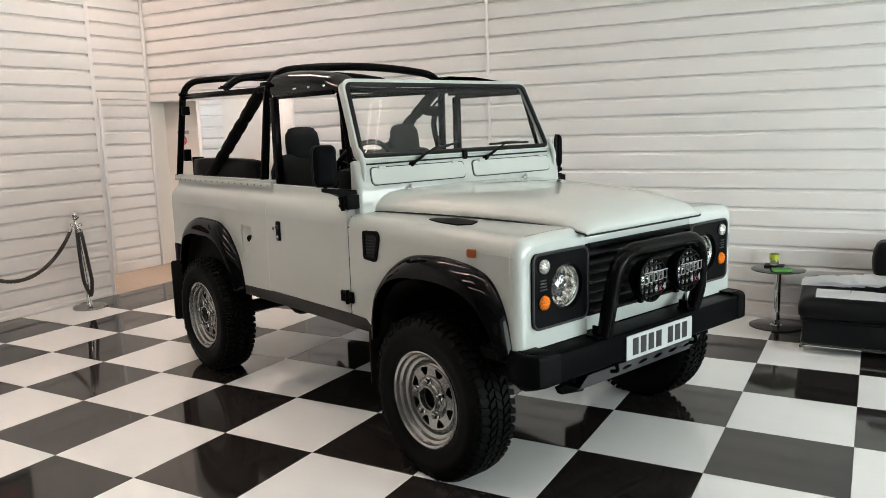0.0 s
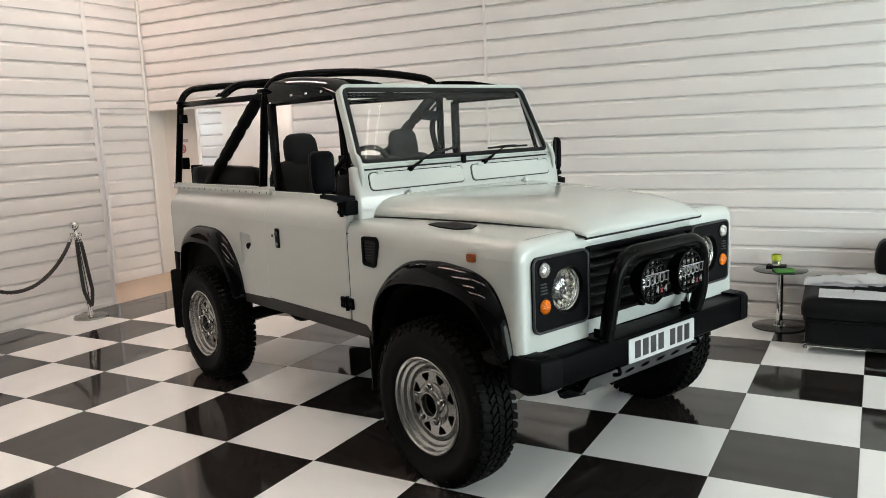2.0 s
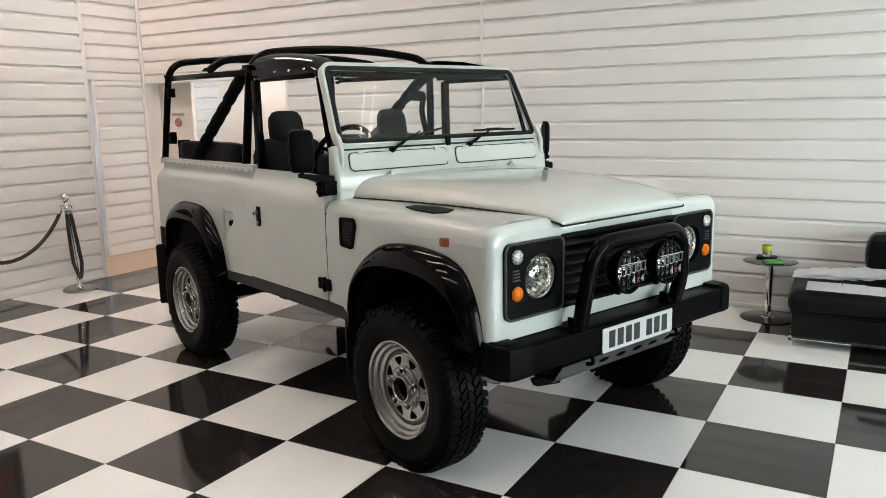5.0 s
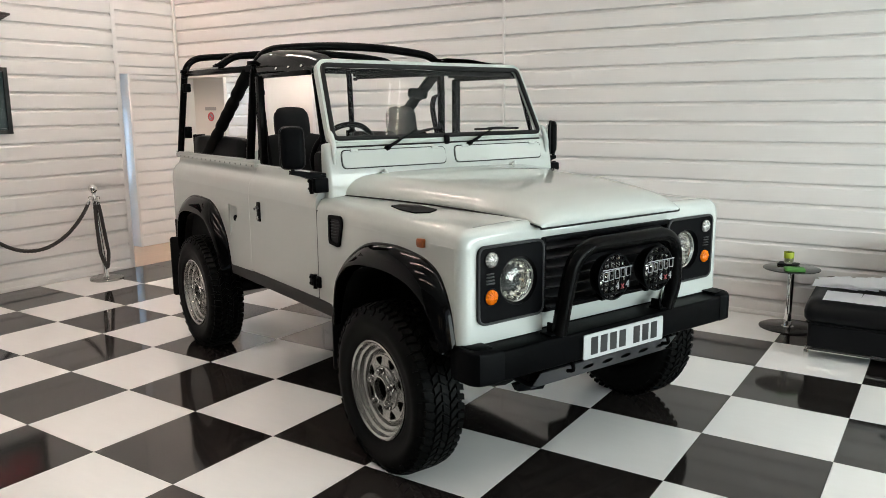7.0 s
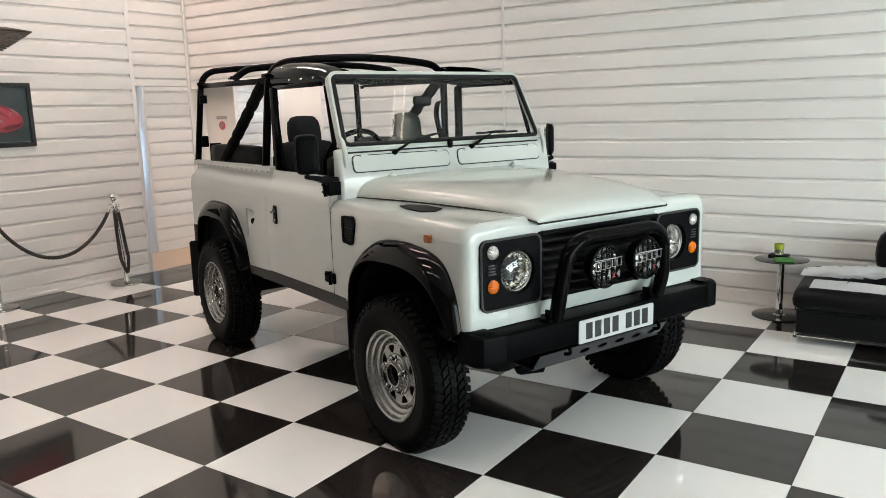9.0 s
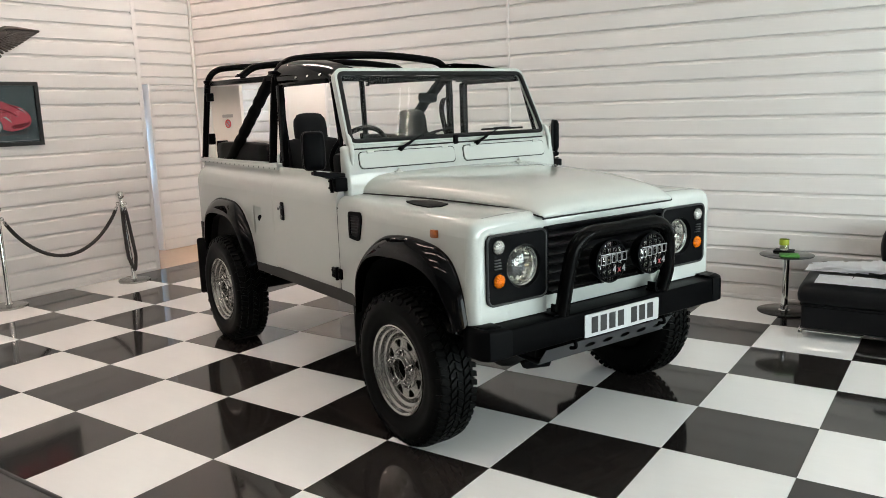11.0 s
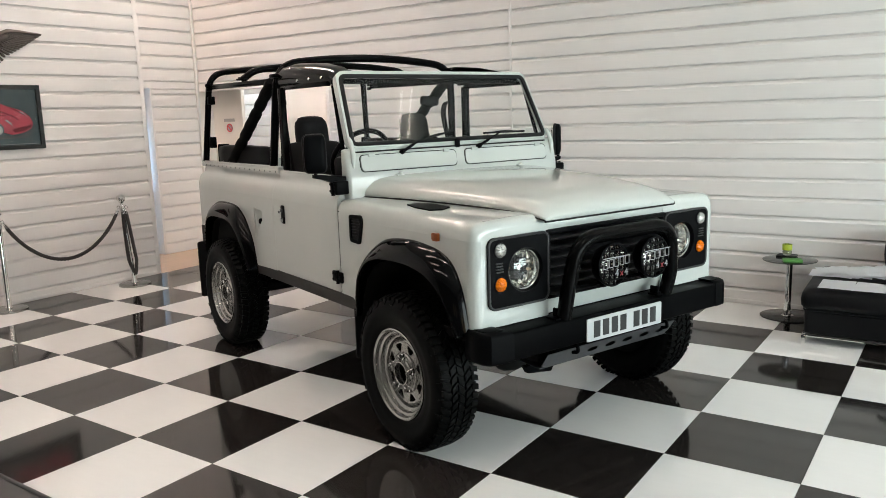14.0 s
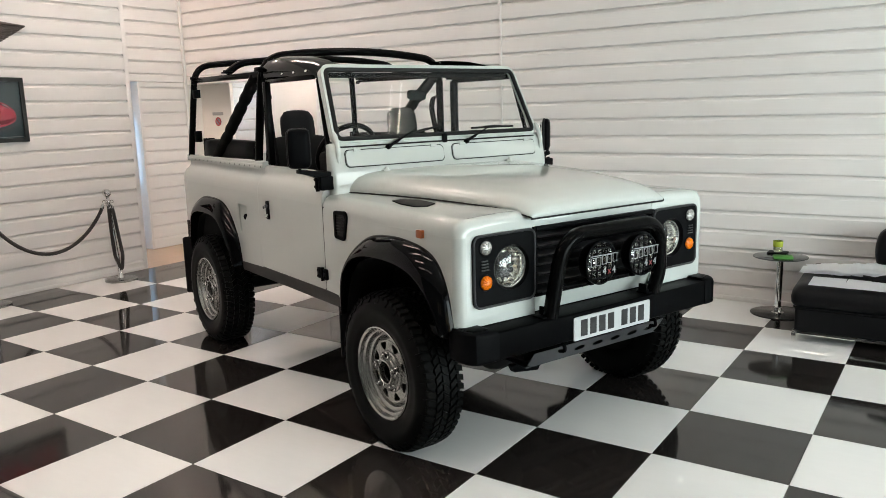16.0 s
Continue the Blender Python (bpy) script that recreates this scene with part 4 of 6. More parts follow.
    soft_block(bm, (0.02, 0.035, 0.055), on_screen(-0.015, -0.005, -0.02), 0.009, 3)
    part("screen_catch", bm, BLACK_PLASTIC, w, "black screen catch")
    # interior mirror
    bm = bmesh.new()
    p = Vector((-0.90, -0.015, 1.705))
    soft_block(bm, (0.030, 0.128, 0.056), p, 0.013, 6, 0.06, Matrix.Rotation(radians(-4), 3, 'X'))
    tube(bm, [p + Vector((0.0, 0, 0.02)), on_screen(0.02, 0.40, 0.03)], 0.007, 8)
    part("interior_mirror", bm, BLACK_PLASTIC, w, "black interior mirror")
    return w


def fluted(profile, m, flutes, depth, reach=0.05):
    """A lamp bowl with radial flutes, as flat facets."""
    bm = bmesh.new()
    rows, n = [], flutes * 4
    for r, h in profile:
        rows.append([m @ Vector((r * math.cos(a), r * math.sin(a), h + depth * (0.5 if k % 4 in (1, 2) else -0.5) * min(1, r / reach))) for k, a in enumerate(2 * math.pi * k / n for k in range(n))])
    return loft(bm, rows, True)


def light_panel(s):
    place = lambda u, v, q: (0.585 - q, s * u, v)
    bm = bmesh.new()
    rim = rounded(0.405, 0.770, 0.757, 1.090, 0.035)
    hole = circle(0.545, 0.930, 0.101, 32)
    slab(bm, rim, place, 0.016, [hole])
    lp = part("light_panel", bm, BLACK_PLASTIC, car, "black plastic headlight surround")
    bm = bmesh.new()
    tube(bm, [place(u, v, 0.002) for u, v in rounded(0.409, 0.774, 0.753, 1.086, 0.033)], 0.006, 8, True)
    for k in range(4):
        z = 0.935 + k * 0.013 + 0.0
        box(bm, (0.585, s * (0.676 + 0.002 * k), z), (0.592, s * 0.718, z + 0.0055), 0.0015)
    part("surround_rim", bm, GRILLE, lp)
    ax = pose(0.562, s * 0.541, 0.929, 0, 90, 0) @ Matrix.Diagonal((0.965, 0.965, 1, 1))
    bm = bmesh.new()
    rows = []
    for f, x in ((0.0, 0.584), (0.25, 0.576), (0.7, 0.566), (1.0, 0.558)):
        rows.append([(x, s * (0.545 - 0.004 * f + (0.1015 - 0.006 * f) * math.cos(a)), 0.930 - 0.001 * f + (0.1015 - 0.006 * f) * math.sin(a)) for a in (2 * math.pi * k / 40 for k in range(40))])
    part("lamp_bowl", loft(bm, rows, True), BLACK_PLASTIC, lp, smooth=60)
    bm = lathe(bmesh.new(), [(0.099, 0.004), (0.094, 0.007), (0.089, 0.003), (0.088, -0.012)], ax, 36)
    head = part("headlight", bm, STEEL, car, "round clear headlight with chrome ring")
    bm = fluted([(0.088, -0.006), (0.083, -0.020), (0.074, -0.034), (0.060, -0.046), (0.044, -0.054), (0.026, -0.058), (0.016, -0.059)], ax, 11, 0.010)
    part("reflector", bm, BOWL, head, "bright fluted reflector", 0)
    bm = lathe(bmesh.new(), [(0, -0.022), (0.012, -0.024), (0.016, -0.035), (0.016, -0.059)], ax, 16)
    part("bulb_cap", bm, CHROME, head)
    bm = lathe(bmesh.new(), [(0.088, -0.003), (0.08, 0.006), (0.055, 0.014), (0.03, 0.018), (0.0, 0.0195), (0.0, 0.0165), (0.03, 0.015), (0.055, 0.011), (0.08, 0.003), (0.086, -0.006)], ax, 32, True)
    part("lens", bm, LENS, head, "domed clear lens").visible_shadow = False
    for z, mat, nm, lab in ((1.034, FACETED, "parking_light", "small round clear parking lamp"), (0.882, ORANGE, "indicator", "small round orange indicator")):
        axx = pose(0.585, s * 0.692, z, 0, 90, 0)
        bm = fluted([(0.0315, -0.012), (0.0315, 0.0), (0.0295, 0.008), (0.024, 0.0135), (0.016, 0.0175), (0.008, 0.0195), (0.001, 0.020)], axx, 12, 0.0028, 0.02)
        part(nm, bm, mat, lp, lab, 0)
        bm = lathe(bmesh.new(), [(0.032, 0.004), (0.036, 0.003), (0.037, 0.0), (0.0315, 0.0)], axx, 24)
        part("lamp_ring", bm, BLACK_PLASTIC, lp)
    return lp


def front_end():
    bm = bmesh.new()
    # white cross panel above and below the grille
    box(bm, (0.53, -0.41, 1.090), (0.572, 0.41, 1.138), 0.008)
    loft(bm, [[(0.568, y, 0.772), (0.562, y, 0.752), (0.536, y, 0.690), (0.50, y, 0.690), (0.50, y, 0.772)] for y in (-0.418, 0.418)], True, True)
    part("front_panel", bm, CAR_WHITE, car)
    bm = bmesh.new()
    box(bm, (0.515, -0.41, 0.77), (0.530, 0.41, 1.092))
    back = part("grille", bm, UNDER, car, "black slatted grille")
    for k in range(7):
        z = 0.790 + k * 0.0425
        rows = []
        for y, f in ((-0.392, 0.0), (-0.386, 0.7), (-0.374, 1.0), (0.374, 1.0), (0.386, 0.7), (0.392, 0.0)):
            rows.append([(0.548 + (x - 0.548) * f, y, z + dz) for x, dz in ((0.535, -0.004), (0.575, -0.007), (0.592, -0.002), (0.595, 0.003), (0.590, 0.007), (0.560, 0.016), (0.535, 0.019))])
        part("grille_slat", loft(bmesh.new(), rows, True, True), GRILLE, back, smooth=30)
    bm = bmesh.new()
    for y in (-0.404, 0.404):
        box(bm, (0.53, y - 0.010, 0.772), (0.584, y + 0.010, 1.092), 0.004)
    box(bm, (0.53, -0.40, 1.072), (0.590, 0.40, 1.092), 0.005)
    box(bm, (0.53, -0.40, 0.770), (0.584, 0.40, 0.786), 0.004)
    part("grille_frame", bm, BLACK_PLASTIC, back)
    # bumper beam with moulded end caps
    bm = bmesh.new()
    box(bm, (0.540, -0.79, 0.562), (0.684, 0.79, 0.688), 0.010, 3)
    bp = part("bumper", bm, BLACK_SATIN, car, "black steel box bumper")
    for s in (-1, 1):
        plan = [(0.47, 0.805), (0.51, 0.840), (0.58, 0.848), (0.640, 0.842), (0.674, 0.820), (0.687, 0.78), (0.687, 0.705), (0.53, 0.705)]
        bm = bmesh.new()
        rows = []
        for z, g in ((0.557, 0.018), (0.561, 0.008), (0.568, 0.002), (0.578, 0.0), (0.676, 0.0), (0.687, 0.002), (0.694, 0.008), (0.698, 0.018)):
            cx, cy = 0.585, 0.82
            rows.append([(cx + (x - cx) * (1 - g / 0.1), s * (cy + (y - cy) * (1 - g / 0.06)) - (0.026 if s > 0 and y > 0.71 else 0), z) for x, y in plan])
        loft(bm, rows, True, True)
        cap = part("bumper_end", bm, BLACK_PLASTIC, bp, "black plastic bumper end cap", 35)
        shift = 0.026 if s > 0 else 0.0
        bm = bmesh.new()
        slab(bm, ring2([(0.545, 0.735), (0.545, 0.822), (0.622, 0.822), (0.648, 0.800), (0.655, 0.735)], 0.012), lambda u, v, q: (u, s * v - shift, 0.7010 - q), 0.006, bevel=0.0015)
        part("cap_plate", bm, BLACK_SATIN, cap)
    # plain number plate: white with dark bars where the characters stand
    bm = bmesh.new()
    slab(bm, rounded(-0.268, 0.559, 0.256, 0.669, 0.008), lambda u, v, q: (0.6905 - q, u, v), 0.005)
    pl = part("number_plate", bm, PLATE_WHITE, car, "white number plate with dark bars")
    for u in (-0.222, -0.162, -0.102, -0.042, 0.052, 0.112, 0.172):
        bm = box(bmesh.new(), (0.690, u - 0.002, 0.575), (0.6915, u + 0.041, 0.653), 0.0)
        part("dark_bar", bm, INK, pl, "dark bar", 0)
    # bull bar
    bm = bmesh.new()
    tube(bm, fillet([(0.655, -0.382, 0.69), (0.668, -0.372, 0.80), (0.690, -0.328, 1.054), (0.690, 0.318, 1.054), (0.668, 0.352, 0.80), (0.648, 0.328, 0.69)], [0.05, 0.13, 0.13, 0.05], 8), 0.0345, 16)
    bb = part("bull_bar", bm, BLACK_TUBE, car, "black tubular nudge bar")
    for s in (-1, 1):
        bm = bmesh.new()
        inner, lug, bolt = (-0.345, -0.405, -0.360) if s < 0 else (0.262, 0.270, 0.285)
        box(bm, (0.600, inner, 0.688), (0.668, inner + s * 0.095, 0.698), 0.003)
        box(bm, (0.605, lug, 0.695), (0.655, lug + 0.013, 0.735), 0.004)
        for bx in (0.615, 0.650):
            lathe(bm, [(0, 0.012), (0.009, 0.010), (0.010, 0)], pose(bx, bolt, 0.698), 6)
        part("bar_foot", bm, BLACK_SATIN, bb)
    bm = bmesh.new()
    tube(bm, [(0.655, -0.36, 0.815), (0.655, 0.36, 0.815)], 0.014, 10)
    part("lamp_rail", bm, BLACK_TUBE, bb)
    for y in (-0.138, 0.148):
        ax = pose(0.722, y, 0.915, 0, 90, 0)
        bm = lathe(bmesh.new(), [(0.0, -0.09), (0.05, -0.085), (0.085, -0.05), (0.099, -0.012), (0.102, 0.0), (0.102, 0.012), (0.095, 0.015), (0.093, 0.006)], ax, 36)
        box(bm, (0.64, y - 0.012, 0.80), (0.68, y + 0.012, 0.85), 0.004)
        sp = part("spot_lamp", bm, BLACK_PLASTIC, car, "round black spot lamp with mesh guard")
        bm = fluted([(0.093, 0.0), (0.086, -0.020), (0.070, -0.040), (0.05, -0.056), (0.03, -0.066), (0.01, -0.07)], ax, 11, 0.014)
        part("reflector", bm, REFLECTOR, sp, "bright spot lamp reflector", 0)
        bm = bmesh.new()
        lathe(bm, [(0.0, 0.008), (0.06, 0.007), (0.094, 0.004), (0.094, 0.001), (0.0, 0.004)], ax, 28)
        part("lens", bm, LENS, sp, "clear lens").visible_shadow = False
        for k in (-2, -1, 0, 1, 2):
            h = math.sqrt(0.094 ** 2 - (k * 0.034) ** 2)
            bm = bmesh.new()
            tube(bm, [(0.734, y + k * 0.034, 0.915 - h), (0.740, y + k * 0.034, 0.915), (0.734, y + k * 0.034, 0.915 + h)], 0.0042, 6)
            part("guard_bar", bm, BLACK_PLASTIC, sp)
            bm = bmesh.new()
            tube(bm, [(0.734, y - h, 0.915 + k * 0.034), (0.740, y, 0.915 + k * 0.034), (0.734, y + h, 0.915 + k * 0.034)], 0.0042, 6)
            part("guard_bar", bm, BLACK_PLASTIC, sp)
        # the printed mark as plain outlined shapes and a small red lozenge
        for k in range(5):
            bm = bmesh.new()
            u = y - 0.082 + k * 0.0355
            slab(bm, rounded(u, 0.905 + 0.002 * k, u + 0.028, 0.945 + 0.002 * k, 0.004), lambda a, b, q: (0.7475 - q, a, b), 0.003, [rounded(u + 0.0020, 0.9070 + 0.002 * k, u + 0.0260, 0.9430 + 0.002 * k, 0.003)])
            part("white_outline", bm, WHITE_INK, sp, "white outlined bar", 0)
        bm = box(bmesh.new(), (0.745, y - 0.084, 0.951), (0.7475, y + 0.094, 0.9545))
        part("white_line", bm, WHITE_INK, sp, "thin white line", 0)
        for u, sign, mat in ((-0.006, "4", WHITE_INK), (0.026, "x", RED_INK), (0.056, "4", WHITE_INK)):
            bm = lettering(sign, 0.046, 0.0012, Matrix(((0, 0, 1, 0.7465), (1, 0, 0, y + u), (0, 1, 0, 0.862), (0, 0, 0, 1))))
            part("numeral" if sign == "4" else "cross", bm, mat, sp, "printed white numeral" if sign == "4" else "printed red cross", 0)
    # steering guard: grey plate with oval holes, and a dark bracket
    bm = bmesh.new()
    holes = []
    for k in range(5):
        cx = -0.13 + k * 0.125
        holes.append([(cx + 0.034 * math.cos(a), 0.052 + 0.017 * math.sin(a)) for a in (2 * math.pi * j / 16 for j in range(16))])
    slab(bm, [(-0.45, 0.02), (-0.40, 0.0), (0.42, 0.0), (0.45, 0.03), (0.45, 0.105), (-0.45, 0.105)], lambda u, v, q: (0.565 + v * 0.55 - q, u, 0.438 + v * 0.8), 0.005, holes)
    slab(bm, [(-0.45, 0.0), (0.45, 0.0), (0.43, 0.25), (-0.43, 0.25)], lambda u, v, q: (0.565 - v, u, 0.438 + q), 0.005)
    part("steering_guard", bm, STEEL_DARK, car, "grey perforated steel steering guard")
    bm = bmesh.new()
    slab(bm, [(0.0, 0.055), (0.02, 0.02), (0.17, 0.0), (0.20, 0.045), (0.12, 0.13), (0.085, 0.12), (0.07, 0.06)], lambda u, v, q: (0.43 - q, -0.42 + u, 0.352 + v), 0.03)
    part("tow_bracket", bm, BLACK_SATIN, car, "black tow bracket")
    for y in (-0.305, 0.33):
        bm = tube(bmesh.new(), fillet([(0.635, y, 0.548), (0.665, y, 0.548), (0.672, y, 0.518), (0.635, y, 0.508)], 0.012, 3), 0.009, 8)
        part("tow_eye", bm, BLACK_SATIN, car, "black tow eye")


def wheel(x, s):
    """Pressed steel wheel with eight cut-outs, nuts and a lugged tyre; built facing -y."""
    m = Matrix.Diagonal((1, 0.91, 1, 1)) @ pose(0, 0, 0, 90, 0, 0)
    bm = lathe(bmesh.new(), [(0.152, 0.056), (0.162, 0.050), (0.168, 0.036), (0.172, 0.040), (0.177, 0.058), (0.187, 0.064), (0.194, 0.066), (0.198, 0.084), (0.206, 0.090), (0.212, 0.092), (0.215, 0.110),
                             (0.223, 0.117), (0.229, 0.114), (0.231, 0.106), (0.226, 0.100), (0.214, 0.02), (0.207, -0.09), (0.18, -0.09), (0.168, 0.03)], m, 48)
    holes = [circle(0, 0, 0.050, 28)]
    for k in range(8):
        a = 2 * math.pi * (k + 0.5) / 8
        tri = [(0.104, 0.0), (0.116, -0.015), (0.138, -0.029), (0.145, -0.022), (0.146, 0.022), (0.138, 0.029), (0.116, 0.015)]
        holes.append([(r * math.cos(a) - t * math.sin(a), r * math.sin(a) + t * math.cos(a)) for r, t in tri])
    slab(bm, circle(0, 0, 0.154, 48), lambda u, v, d: m @ Vector((u, v, 0.060 - d - 0.10 * max(0.0, 0.10 - math.hypot(u, v)) * -1)), 0.006, holes)
    w = part("wheel", bm, STEEL, car, "silver eight-spoke steel wheel", 30)
    bm = lathe(bmesh.new(), [(0.104, 0.058), (0.101, 0.066), (0.094, 0.071), (0.070, 0.072), (0.064, 0.078), (0.060, 0.094), (0.056, 0.096), (0.053, 0.092), (0.052, 0.058)], m, 40)
    part("hub_boss", bm, STEEL, w, smooth=30)
    bm = lathe(bmesh.new(), [(0.0, 0.038), (0.026, 0.038), (0.032, 0.030), (0.050, 0.024), (0.053, -0.05), (0.20, -0.06), (0.216, -0.093), (0.05, -0.097), (0.0, -0.097)], m, 32)
    part("hub", bm, UNDER, w, "dark hub and brake")
    for k in range(5):
        a = 2 * math.pi * (k + 0.25) / 5
        at = m @ pose(0.083 * math.cos(a), 0.083 * math.sin(a), 0.070)
        nut = part("wheel_nut", lathe(bmesh.new(), [(0.0, 0.034), (0.009, 0.034), (0.0125, 0.030), (0.0135, 0.012), (0.0175, 0.010), (0.0185, 0.0), (0.0185, -0.008)], at, 6), CHROME, w, "bright wheel nut", 20)
        part("stud_end", lathe(bmesh.new(), [(0.0, 0.044), (0.0055, 0.043), (0.007, 0.040), (0.007, 0.030)], at, 10), STEEL, nut)
    # balance weight clipped to the rim's lower edge
    part("balance_weight", box(bmesh.new(), (-0.030, -0.098, -0.213), (0.012, -0.090, -0.206), 0.002), STEEL_DARK, w, "small grey balance weight")
    # tyre: carcass, then lugs; the contact patch is flattened by the car's weight
    prof = [(0.214, 0.098), (0.226, 0.108), (0.242, 0.117), (0.262, 0.121), (0.290, 0.124), (0.300, 0.127), (0.314, 0.126), (0.332, 0.121), (0.346, 0.113), (0.357, 0.103), (0.365, 0.091), (0.371, 0.076), (0.375, 0.04), (0.376, 0.0)]
    prof = prof + [(r, -h) for r, h in prof[-2::-1]]
    def flatten(bm):
        for v in bm.verts:
            v.co.x, v.co.z = v.co.x * 1.022, v.co.z * 1.022
            if v.co.z < -WHEEL_Z + 0.001:
                v.co.z = -WHEEL_Z + 0.001
        return bm
    bm = lathe(bmesh.new(), prof, m, 64)
    part("tyre", flatten(bm), TYRE, w, "black all-terrain tyre", 30)
    bm = bmesh.new()
    N = 58
    for k in range(N):
        a0 = 2 * math.pi * k / N
        for row, (h0, h1, da, wide, skew) in enumerate(((0.064, 0.108, 0.0, 0.66, 0.25), (0.025, 0.060, 0.5, 0.76, -0.55), (-0.018, 0.019, 0.15, 0.76, 0.5), (-0.060, -0.025, 0.6, 0.76, -0.55), (-0.110, -0.064, 0.1, 0.66, 0.25))):
            pitch = 2 * math.pi / N
            pts = []
            for r in (0.370, 0.3860):
                for h, t in ((h0, -0.5), (h0, 0.5), (h1, 0.5), (h1, -0.5)):
                    tap = 0.92 if r > 0.38 else 1.0
                    a = a0 + pitch * (da + t * wide * tap + skew * ((h - h0) / (h1 - h0) - 0.5))
                    hh = (h0 + h1) / 2 + (h - (h0 + h1) / 2) * tap
                    rr = r - (0.0135 if hh > 0.09 else 0.006 if hh < -0.09 else 0.0)
                    pts.append(bm.verts.new(m @ Vector((rr * math.cos(a), rr * math.sin(a), hh))))
            for f in ((4, 5, 6, 7), (0, 1, 5, 4), (1, 2, 6, 5), (2, 3, 7, 6), (3, 0, 4, 7)):
                bm.faces.new([pts[i] for i in f])
        # shoulder lugs down the sidewall
        for sg in (-1, 1):
            if (k + (sg > 0)) % 2:
                continue
            pts = []
            for r, h in ((0.362, 0.098), (0.338, 0.118)):
                for t in (-0.32, 0.32):
                    a = a0 + 2 * math.pi / N * t
                    for out in (0.0, 0.006):
                        pts.append(bm.verts.new(m @ Vector(((r + out * 0.5) * math.cos(a), (r + out * 0.5) * math.sin(a), sg * (h + out)))))
            for f in ((1, 3, 7, 5), (0, 1, 5, 4), (2, 6, 7, 3), (0, 2, 3, 1), (4, 5, 7, 6)):
                bm.faces.new([pts[i] for i in f])
    tagged(part("tread", flatten(bm), TYRE, w, "chunky all-terrain tread blocks", 30), kind="stuff")
    w.matrix_basis = pose(x, s * TRACK, WHEEL_Z, 0, 0, 0 if s < 0 else 180)
    return w


def copy_part(ob, m):
    c = copy_thing(ob, m)
    c.parent = car
    c.matrix_basis = m
    return c


def roll_cage():
    def hoop(x0, x1, base, top, half_b, half_t, r, crown, mid):
        pts = [(x0, -half_b, base), (x1, -half_t, top - 0.02), (x1, -half_t * 0.5, top + crown * 0.6), (x1, 0, top + crown), (x1, half_t * 0.5, top + crown * 0.6), (x1, half_t, top - 0.02), (x0, half_b, base)]
        return fillet([(x, y + mid, z) for x, y, z in pts], [r, 0.25, 0.25, 0.25, r], 8)
    cage = part("roll_cage", tube(bmesh.new(), hoop(-1.645, -1.590, 1.30, 1.985, 0.728, 0.682, 0.15, 0.033, -0.028), 0.026, 14), BLACK_TUBE, car, "black tubular roll hoop")
    part("rear_hoop", tube(bmesh.new(), hoop(-2.935, -2.868, 1.315, 2.006, 0.733, 0.676, 0.13, 0.022, -0.034), 0.0235, 14), BLACK_TUBE, cage)
    pts = [(-2.19, -0.715, 1.90), (-2.19, -0.62, 1.970), (-2.19, -0.35, 1.998), (-2.19, 0, 2.010), (-2.19, 0.35, 1.998), (-2.19, 0.60, 1.970), (-2.19, 0.690, 1.90)]
    part("middle_hoop", tube(bmesh.new(), fillet(pts, 0.10, 6), 0.024, 14), BLACK_TUBE, cage)
    for s in (-1, 1):
        bm = bmesh.new()
        box(bm, (-2.862, s * 0.732, 1.862), (-1.57, s * 0.702, 1.900), 0.008)
        for v in bm.verts:
            v.co.z -= 0.018 * (v.co.x + 2.862) / 1.292      # the rail falls slightly towards the front
        part("side_rail", bm, BLACK_TUBE, cage)
        for a, b in ((-2.888, -2.842), (-1.640, -1.56)):
            bm = box(bmesh.new(), (a, s * 0.748, 1.884), (b, s * 0.690, 1.908), 0.006)
            part("clamp", bm, BLACK_SATIN, cage)
        bm = bmesh.new()
        box(bm, (-2.225, s * 0.745, 1.900), (-2.155, s * 0.685, 1.912), 0.003)
        for bx in (-2.215, -2.165):
            lathe(bm, [(0, 0.012), (0.008, 0.010), (0.009, 0)], pose(bx, s * 0.725, 1.912), 6)
        part("flange", bm, BLACK_SATIN, cage)
        bm = bmesh.new()
        # foam sleeves, slightly lumpy, strapped round the brace
        top, foot = Vector((-1.700, s * 0.700, 1.872)), Vector((-2.545, s * 0.705, 1.305))
        steps = 28
        tube(bm, [top.lerp(foot, k / steps) for k in range(steps + 1)], [0.0385 + 0.0022 * math.sin(k * 1.9) - (0.006 if k in (9, 19) else 0) - (0.012 if k in (0, steps) else 0) for k in range(steps + 1)], 14)
        part("padded_brace", bm, FOAM, cage, "foam padded diagonal brace")
        c = -0.045 if s > 0 else 0.0
        for z, x, tall in ((1.460, -2.882, 0.085), (1.780, -2.846, 0.062)) if s < 0 else ():
            part("strap_bracket", box(bmesh.new(), (x - 0.026, s * 0.722 + c - 0.022, z - tall / 2), (x + 0.034, s * 0.722 + c + 0.022, z + tall / 2), 0.005), BLACK_SATIN, cage)
        part("hood_knob", soft_block(bmesh.new(), (0.034, 0.03, 0.026), (-2.846, s * 0.735 + c, 1.862), 0.009, 3), BLACK_SATIN, cage)
        # belt that hangs in a slack loop from its anchor on the hoop
        bm = bmesh.new()
        near = 0.045 if s < 0 else 0.0
        run = fillet([(-1.600, 0.675, 1.720), (-1.632, 0.622 + near, 1.712), (-1.642, 0.606 + near, 1.630), (-1.622, 0.612 + near * 0.9, 1.530), (-1.598, 0.620 + near * 0.8, 1.440), (-1.545, 0.630 + near * 0.5, 1.20), (-1.480, 0.645, 1.02)], 0.03, 4)
        loft(bm, [[(x - 0.022, s * (y + 0.016), z), (x + 0.022, s * (y + 0.016), z), (x + 0.022, s * y, z), (x - 0.022, s * y, z)] for x, y, z in run], True, True)
